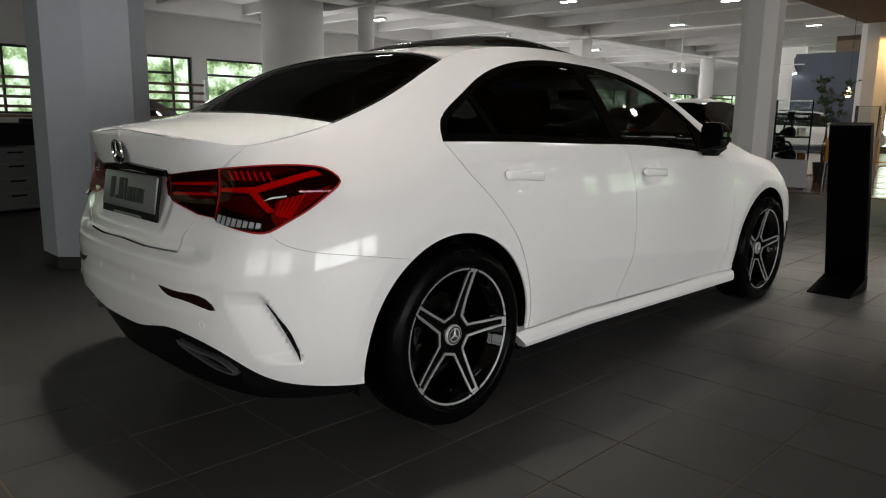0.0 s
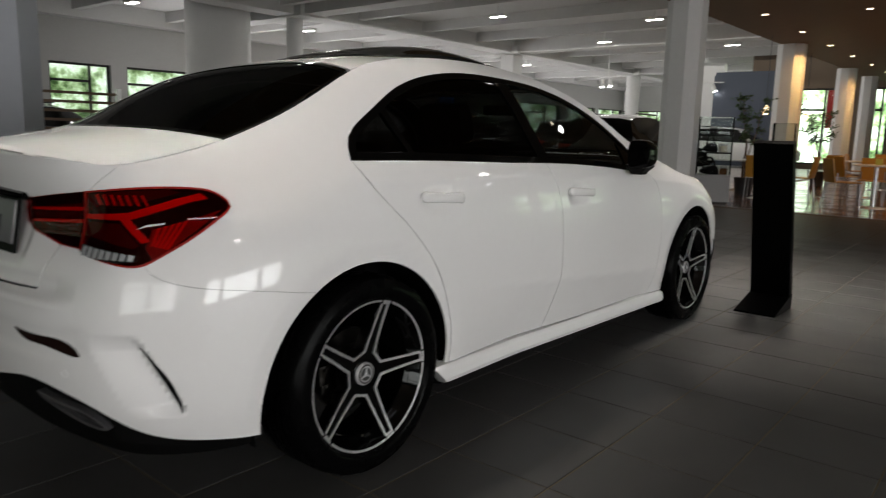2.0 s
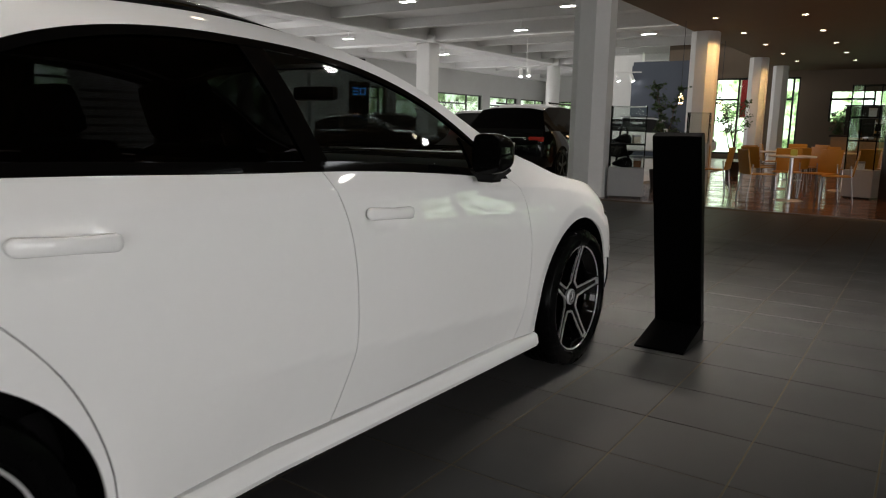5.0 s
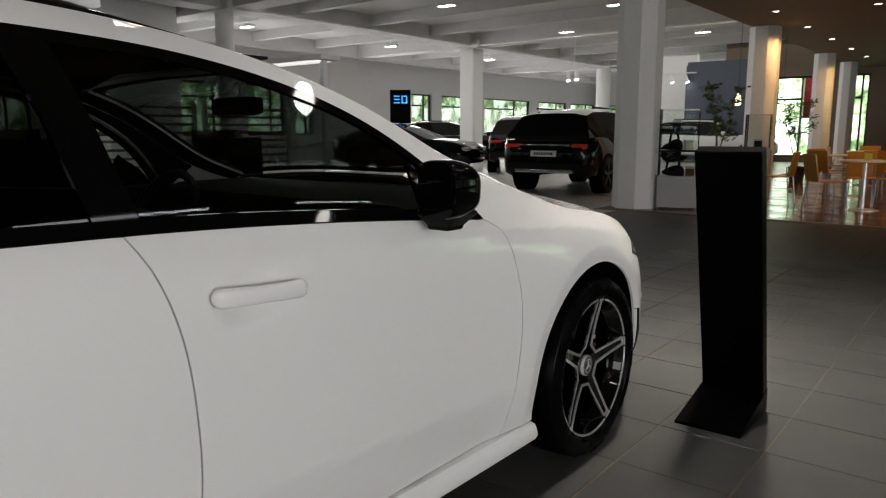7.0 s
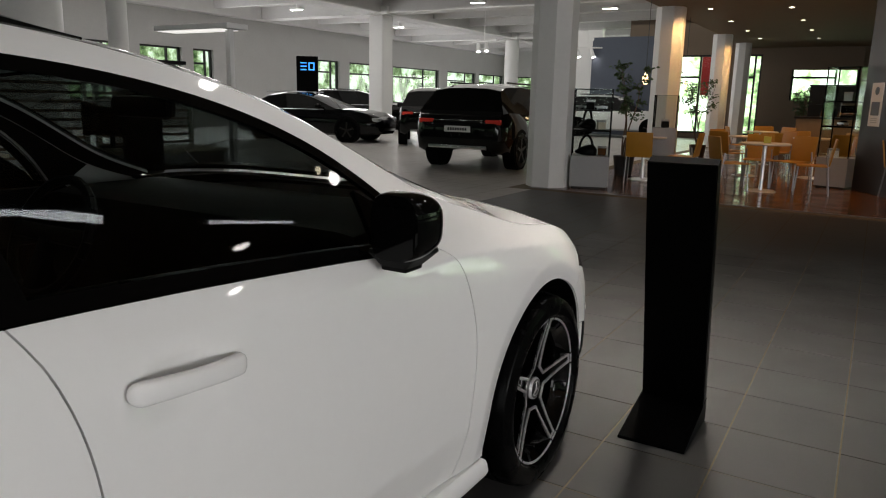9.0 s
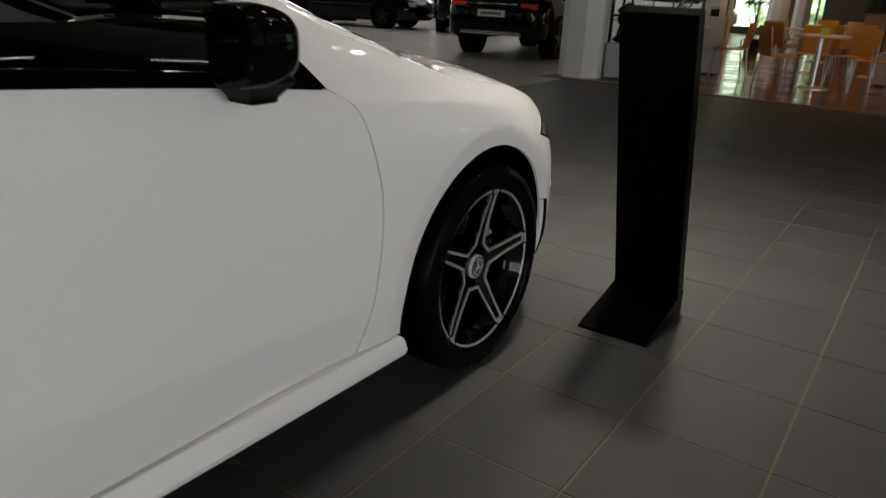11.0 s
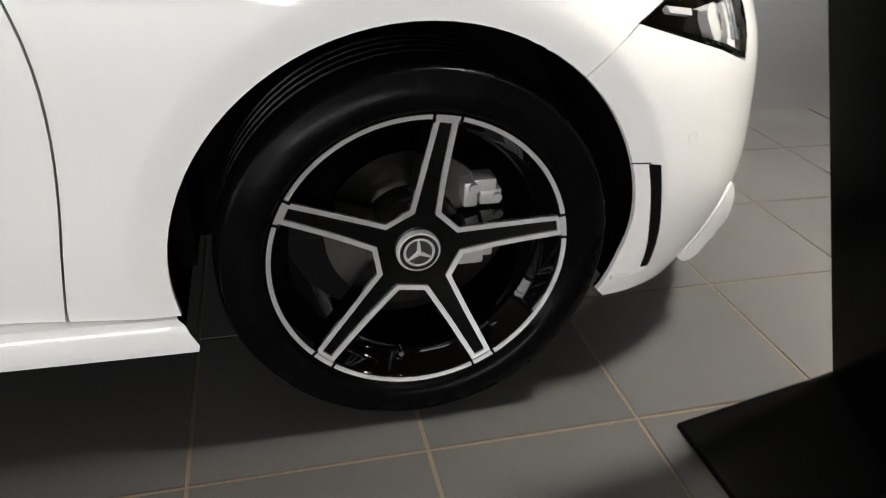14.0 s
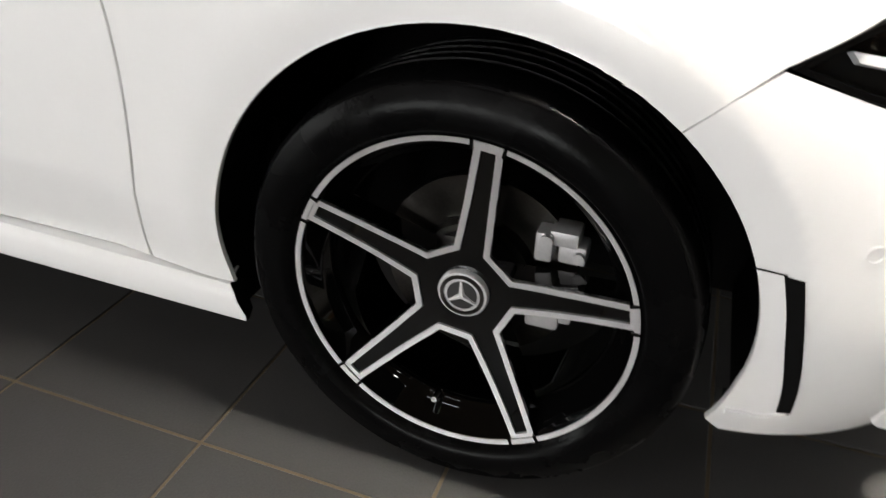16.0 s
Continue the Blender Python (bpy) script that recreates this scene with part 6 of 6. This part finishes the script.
for i in range(3):
    add_box(bm, (-0.09, -0.010, -0.21 - 0.03 * i), (0.09, -0.008, -0.20 - 0.03 * i))
part("lettering", bm, M_PLINTH, notice)

counter = thing("cafe_counter", (1.9, 21.5, 0.003), "long brown cafe counter with a pale front", "counter")
part("body", box((-2.0, -0.35, 0), (2.4, 0.35, 1.02), 0.01), material("tan counter panels", (0.25, 0.16, 0.08), 0.5, vary=0.15), counter)
part("worktop", box((-2.05, -0.40, 1.02), (2.45, 0.40, 1.07), 0.008), M_DARKWOOD, counter)
machine = thing("coffee_machine", (1.2, 21.5, 1.073), "chrome and black coffee machine on the counter", "coffee machine")
part("body", box((-0.35, -0.25, 0.03), (0.35, 0.25, 0.42), 0.03), M_CHROME, machine, smooth=True)
part("front", box((-0.33, -0.27, 0.12), (0.33, -0.24, 0.30), 0.01), M_BLACK, machine)
part("tray", box((-0.33, -0.34, 0.0), (0.33, -0.20, 0.05), 0.01), M_SATIN, machine)
shelf = thing("back_shelf", (1.9, 24.0, 0.003), "dark shelf unit with bottles behind the counter", "shelf")
for z in (0.0, 0.9, 1.4, 1.9):
    part("board", box((-2.0, -0.2, z), (2.2, 0.2, z + 0.04)), M_DARKWOOD, shelf)
part("back_panel", box((-2.0, 0.2, 0), (2.2, 0.23, 1.94)), M_DARKWOOD, shelf)
bottle_profile = [(0.0, 0.0), (0.035, 0.0), (0.037, 0.01), (0.037, 0.17), (0.014, 0.22), (0.013, 0.28), (0.0, 0.28)]
rng = random.Random(4)
bottles = None
M_BOTTLE = material("amber bottle", (0.16, 0.07, 0.02), 0.15, coat=0.5, random_vary=1.0, vary=0.4)
for i in range(26):
    at = (0.1 + rng.random() * 3.8, 23.95 + rng.random() * 0.12, (0.943, 1.443)[i % 2])
    if bottles is None:
        bottles = tagged(part("bottle", lathe(bottle_profile, 16), M_BOTTLE, None, "amber glass bottle on the back shelf", True), category="bottle", group="bottles")
        bottles.location = at
    else:
        copy_thing(bottles, pose(*at))


# ---- plants ----
M_LEAF = material("green leaf", (0.045, 0.085, 0.025), 0.45, vary=0.35, scale=5)
M_BARK = material("plant stem", (0.10, 0.06, 0.035), 0.8, vary=0.2, scale=20)
M_POT = material("dark glazed pot", (0.03, 0.03, 0.032), 0.35, vary=0.1)


def potted_tree(at, height, seed, spread, label):
    """A pot, a bent stem with twigs, and several hundred single leaves."""
    r = random.Random(seed)
    ob = thing("potted_tree", at, label, "plant", "potted trees")
    part("pot", lathe([(0.0, 0.0), (0.15, 0.0), (0.19, 0.34), (0.20, 0.36), (0.18, 0.36), (0.17, 0.32), (0.0, 0.32)], 28), M_POT, ob, smooth=True)
    bm, tips = bmesh.new(), []
    for k in range(3):
        p = Vector((r.uniform(-0.04, 0.04), r.uniform(-0.04, 0.04), 0.30))
        d = Vector((r.uniform(-0.1, 0.1), r.uniform(-0.1, 0.1), 1))
        n = 9
        for i in range(n):
            d = (d + Vector((r.uniform(-0.2, 0.2), r.uniform(-0.2, 0.2), 0.1))).normalized()
            q = p + d * (height - 0.4) / n * r.uniform(0.8, 1.1)
            add_tube(bm, p, q, 0.014 * (1 - i / n) + 0.004, 0.014 * (1 - (i + 1) / n) + 0.004, 6)
            p = q
            if i > 3:
                for _ in range(2):
                    e = (Vector((r.uniform(-1, 1), r.uniform(-1, 1), r.uniform(-0.1, 0.7)))).normalized()
                    t = p + e * spread * r.uniform(0.5, 1)
                    add_tube(bm, p, t, 0.004, 0.002, 5)
                    tips.append((p.copy(), t))
    part("stem", bm, M_BARK, ob, smooth=True)
    verts, faces = [], []
    for p, t in tips:
        for _ in range(16):
            c = p.lerp(t, r.uniform(0.25, 1.1)) + Vector((r.gauss(0, 0.03), r.gauss(0, 0.03), r.gauss(0, 0.03)))
            m = Euler((r.uniform(-0.9, 0.9), r.uniform(-0.9, 0.9), r.uniform(0, 6.3))).to_matrix()
            s = r.uniform(0.035, 0.06)
            n = len(verts)
            for v in ((0, 0, 0), (0.35 * s, 0.45 * s, 0.08 * s), (0.25 * s, 1.0 * s, 0.02), (0, 1.5 * s, -0.15 * s), (-0.25 * s, 1.0 * s, 0.02), (-0.35 * s, 0.45 * s, 0.08 * s)):
                verts.append(c + m @ Vector(v))
            faces += [(n, n + 1, n + 2, n + 3), (n, n + 3, n + 4, n + 5)]
    tagged(link("foliage", verts, faces, M_LEAF, ob), kind="stuff")


potted_tree((-2.18, 13.50, 0.003), 2.05, 3, 0.17, "slender ficus tree in a dark pot")
potted_tree((-1.95, 18.6, 0.003), 2.0, 8, 0.34, "bushy ficus tree in a dark pot")
potted_tree((-0.2, 24.5, 0.003), 1.9, 12, 0.30, "green pot plant near the cafe windows")
potted_tree((1.1, 22.6, 0.003), 1.7, 15, 0.25, "small green tree beside the counter")


M_PENDANT = glow("amber pendant glow", (1.0, 0.72, 0.40), 6.0)


def pendant(at):
    ob = thing("pendant_lamp", at, "warm glowing glass pendant lamp", "lamp", "pendant lamps")
    part("globe", lathe([(0.0, -0.10), (0.04, -0.09), (0.06, -0.04), (0.055, 0.04), (0.03, 0.10), (0.0, 0.15)], 24), M_PENDANT, ob, smooth=True)
    part("cord", tube((0, 0, 0.15), (0, 0, 3.478 - at[2]), 0.006, sides=6), M_FRAME, ob)
    return ob


pendant((-2.60, 16.0, 1.80))
pendant((-2.70, 20.0, 1.79))

# ---- office corner beyond the car ----
M_SLAT = material("brown wooden slat", (0.13, 0.085, 0.05), 0.5, vary=0.2, scale=6)


def slat_screen(at, length, turn=0):
    ob = thing("slat_screen", at, "office screen of brown horizontal slats between steel posts", "screen", "slatted screens", turn)
    for y in (0, length):
        part("post", box((-0.03, y - 0.03, 0), (0.03, y + 0.03, 1.58), 0.004), M_ALU, ob)
    for i in range(13):
        part("slat", box((-0.012, 0.03, 0.14 + i * 0.112), (0.012, length - 0.03, 0.14 + i * 0.112 + 0.034)), M_SLAT, ob)
    return ob


scr = slat_screen((-7.0, 1.55, 0), 1.48)
for y in (-1.8, -0.15, 4.7, 6.35):
    copy_thing(scr, pose(-7.0, y, 0))


M_DARKPLASTIC = material("dark grey office plastic", (0.075, 0.075, 0.08), 0.45, vary=0.06)


def copier(at, turn):
    ob = thing("copier", at, "dark grey office copier with paper drawers", "copier", "", turn)
    part("cabinet", box((-0.30, -0.32, 0.04), (0.30, 0.32, 0.72), 0.012), M_DARKPLASTIC, ob)
    part("scanner", box((-0.31, -0.34, 0.74), (0.31, 0.34, 0.98), 0.02), M_SATIN, ob)
    part("castor_base", box((-0.26, -0.28, 0), (0.26, 0.28, 0.04)), M_SATIN, ob)
    for z in (0.10, 0.26, 0.42, 0.57):
        d = part("drawer", box((0.30, -0.29, z), (0.315, 0.29, z + 0.13), 0.004), M_DARKPLASTIC, ob)
        part("grip", box((0.315, -0.08, z + 0.085), (0.322, 0.08, z + 0.105)), M_SATIN, d)
    part("panel", box((0.24, 0.10, 0.98), (0.34, 0.34, 1.03), 0.01), M_SATIN, ob)


copier((-6.55, 0.35, 0), 12)


def desk(at, turn, w=1.6):
    ob = thing("desk", at, "beige office desk on grey steel legs", "desk", "office desks", turn)
    part("desktop", box((-w / 2, -0.4, 0.705), (w / 2, 0.4, 0.735), 0.005), M_DESK, ob)
    for x in (-w / 2 + 0.06, w / 2 - 0.06):
        part("leg_frame", box((x - 0.03, -0.36, 0), (x + 0.03, 0.36, 0.705), 0.006), M_OFFICEGREY, ob)
    part("modesty_panel", box((-w / 2 + 0.1, 0.30, 0.30), (w / 2 - 0.1, 0.32, 0.70)), M_OFFICEGREY, ob)


desk((-4.75, 5.35, 0), 80)
desk((-5.3, 3.3, 0), 80)
for x, y, a in ((-4.95, 5.15, 60), (-5.4, 3.2, 80)):
    mon = thing("monitor", (x, y, 0.737), "black flat computer monitor on a desk", "monitor", "monitors", a)
    part("foot", box((-0.12, -0.09, 0), (0.12, 0.09, 0.015), 0.004), M_SATIN, mon)
    part("neck", box((-0.025, -0.015, 0.015), (0.025, 0.015, 0.14)), M_SATIN, mon)
    part("screen", box((-0.27, -0.02, 0.12), (0.27, 0.02, 0.46), 0.006), M_BLACK, mon)
for x, y, a in ((-4.0, 4.6, 100), (-4.5, 3.1, 60)):
    ch = thing("office_chair", (x, y, 0), "black office swivel chair", "chair", "office chairs", a)
    part("seat", box((-0.24, -0.24, 0.44), (0.24, 0.24, 0.52), 0.03), M_CABIN, ch, smooth=True)
    part("backrest", box((-0.22, -0.27, 0.58), (0.22, -0.21, 1.12), 0.03), M_CABIN, ch, smooth=True)
    part("column", tube((0, 0, 0.08), (0, 0, 0.44), 0.03), M_CHROME, ch)
    for k in range(5):
        a = 2 * math.pi * k / 5
        part("foot", tube((0, 0, 0.09), (0.28 * math.cos(a), 0.28 * math.sin(a), 0.04), 0.022, 0.016, 8), M_SATIN, ch)
lamp = thing("office_lamp", (-3.96, 5.85, 0), "white standing office lamp with a flat head", "lamp")
part("base", box((-0.18, -0.14, 0), (0.18, 0.14, 0.02), 0.006), M_WHITE, lamp)
part("pole", box((-0.03, -0.03, 0.02), (0.03, 0.03, 1.93), 0.006), M_WHITE, lamp)
head = part("head", box((-0.98, -0.14, 1.93), (0.12, 0.14, 1.985), 0.01), M_WHITE, lamp)
part("diffuser", box((-0.94, -0.12, 1.924), (0.00, 0.12, 1.931)), glow("office lamp glow", (1.0, 0.97, 0.92), 1.0), head)

totem = thing("sign_totem", (-15.0, 19.4, 0), "tall black sign totem with a blue lit sign", "sign", "", 40)
part("slab", box((-0.36, -0.12, 0), (0.36, 0.12, 2.62), 0.01), M_STELE, totem)
bm = bmesh.new()
for x0, x1, z0, z1 in ((-0.22, -0.02, 2.16, 2.20), (-0.22, -0.02, 2.27, 2.31), (-0.22, -0.02, 2.38, 2.42), (0.04, 0.24, 2.16, 2.20), (0.04, 0.24, 2.38, 2.42), (0.04, 0.08, 2.20, 2.38), (0.20, 0.24, 2.20, 2.38)):
    add_box(bm, (x0, -0.128, z0), (x1, -0.12, z1))
part("sign_bars", bm, glow("blue sign glow", (0.05, 0.35, 1.0), 1.6), totem)

banner = thing("banner", (-5.2, 35, -0.012), "tall red advertising flag on a pole outside the window", "flag")
part("cloth", box((-0.22, -0.01, 1.75), (0.22, 0.01, 3.75), 0.004), material("red flag cloth", (0.60, 0.05, 0.06), 0.8, vary=0.1), banner)
part("pole", tube((-0.24, 0, 0), (-0.24, 0, 3.85), 0.02), M_ALU, banner)
part("foot", box((-0.5, -0.3, 0), (0.1, 0.3, 0.05), 0.01), M_PLINTH, banner)

# ---- tiles: single ones near the walk, the rest in one sheet ----
PITCH, PITCH_X, JOINT, TX, TY = 0.404, 0.398, 0.0065, 0.9655, 2.7270
tile_me = bpy.data.meshes.new("tile")
bm = box((-PITCH_X / 2 + JOINT / 2, -PITCH / 2 + JOINT / 2, -0.006), (PITCH_X / 2 - JOINT / 2, PITCH / 2 - JOINT / 2, 0.0))
bmesh.ops.bevel(bm, geom=[e for e in bm.edges if e.verts[0].co.z > -0.001 and e.verts[1].co.z > -0.001], offset=0.0015, segments=1, affect="EDGES")
bm.to_mesh(tile_me)
bm.free()
tile_me.materials.append(M_TILE)
verts, faces = [], []
for i in range(-58, 31):
    for j in range(-27, 113):
        cx, cy = TX + (i + 0.5) * PITCH_X, TY + (j + 0.5) * PITCH
        if not (HALL_X0 + 0.2 < cx < HALL_X1 - 0.2 and HALL_Y0 + 0.2 < cy < HALL_Y1 - 0.2):
            continue
        if cx > EDGE - 0.45 and CAFE_Y - 0.2 < cy < 31:
            continue
        if -0.6 < cx < 4.0 and -2.2 < cy < 7.6:
            ob = new("tile", tile_me)
            ob.location = (cx, cy, 0)
            ob.parent = tile_bed
        else:
            g, h, n = PITCH_X / 2 - JOINT / 2, PITCH / 2 - JOINT / 2, len(verts)
            verts += [(cx - g, cy - h, 0), (cx + g, cy - h, 0), (cx + g, cy + h, 0), (cx - g, cy + h, 0)]
            faces.append((n, n + 1, n + 2, n + 3))
# The two fields carry the floor's changing brightness in their tile colours.
for name, mat, keep in (("tile_field", M_FARTILE, lambda x, y: x >= EDGE - 0.2 or y < 8.5), ("hall_tile_field", M_PALETILE, lambda x, y: x < EDGE - 0.2 and y >= 8.5)):
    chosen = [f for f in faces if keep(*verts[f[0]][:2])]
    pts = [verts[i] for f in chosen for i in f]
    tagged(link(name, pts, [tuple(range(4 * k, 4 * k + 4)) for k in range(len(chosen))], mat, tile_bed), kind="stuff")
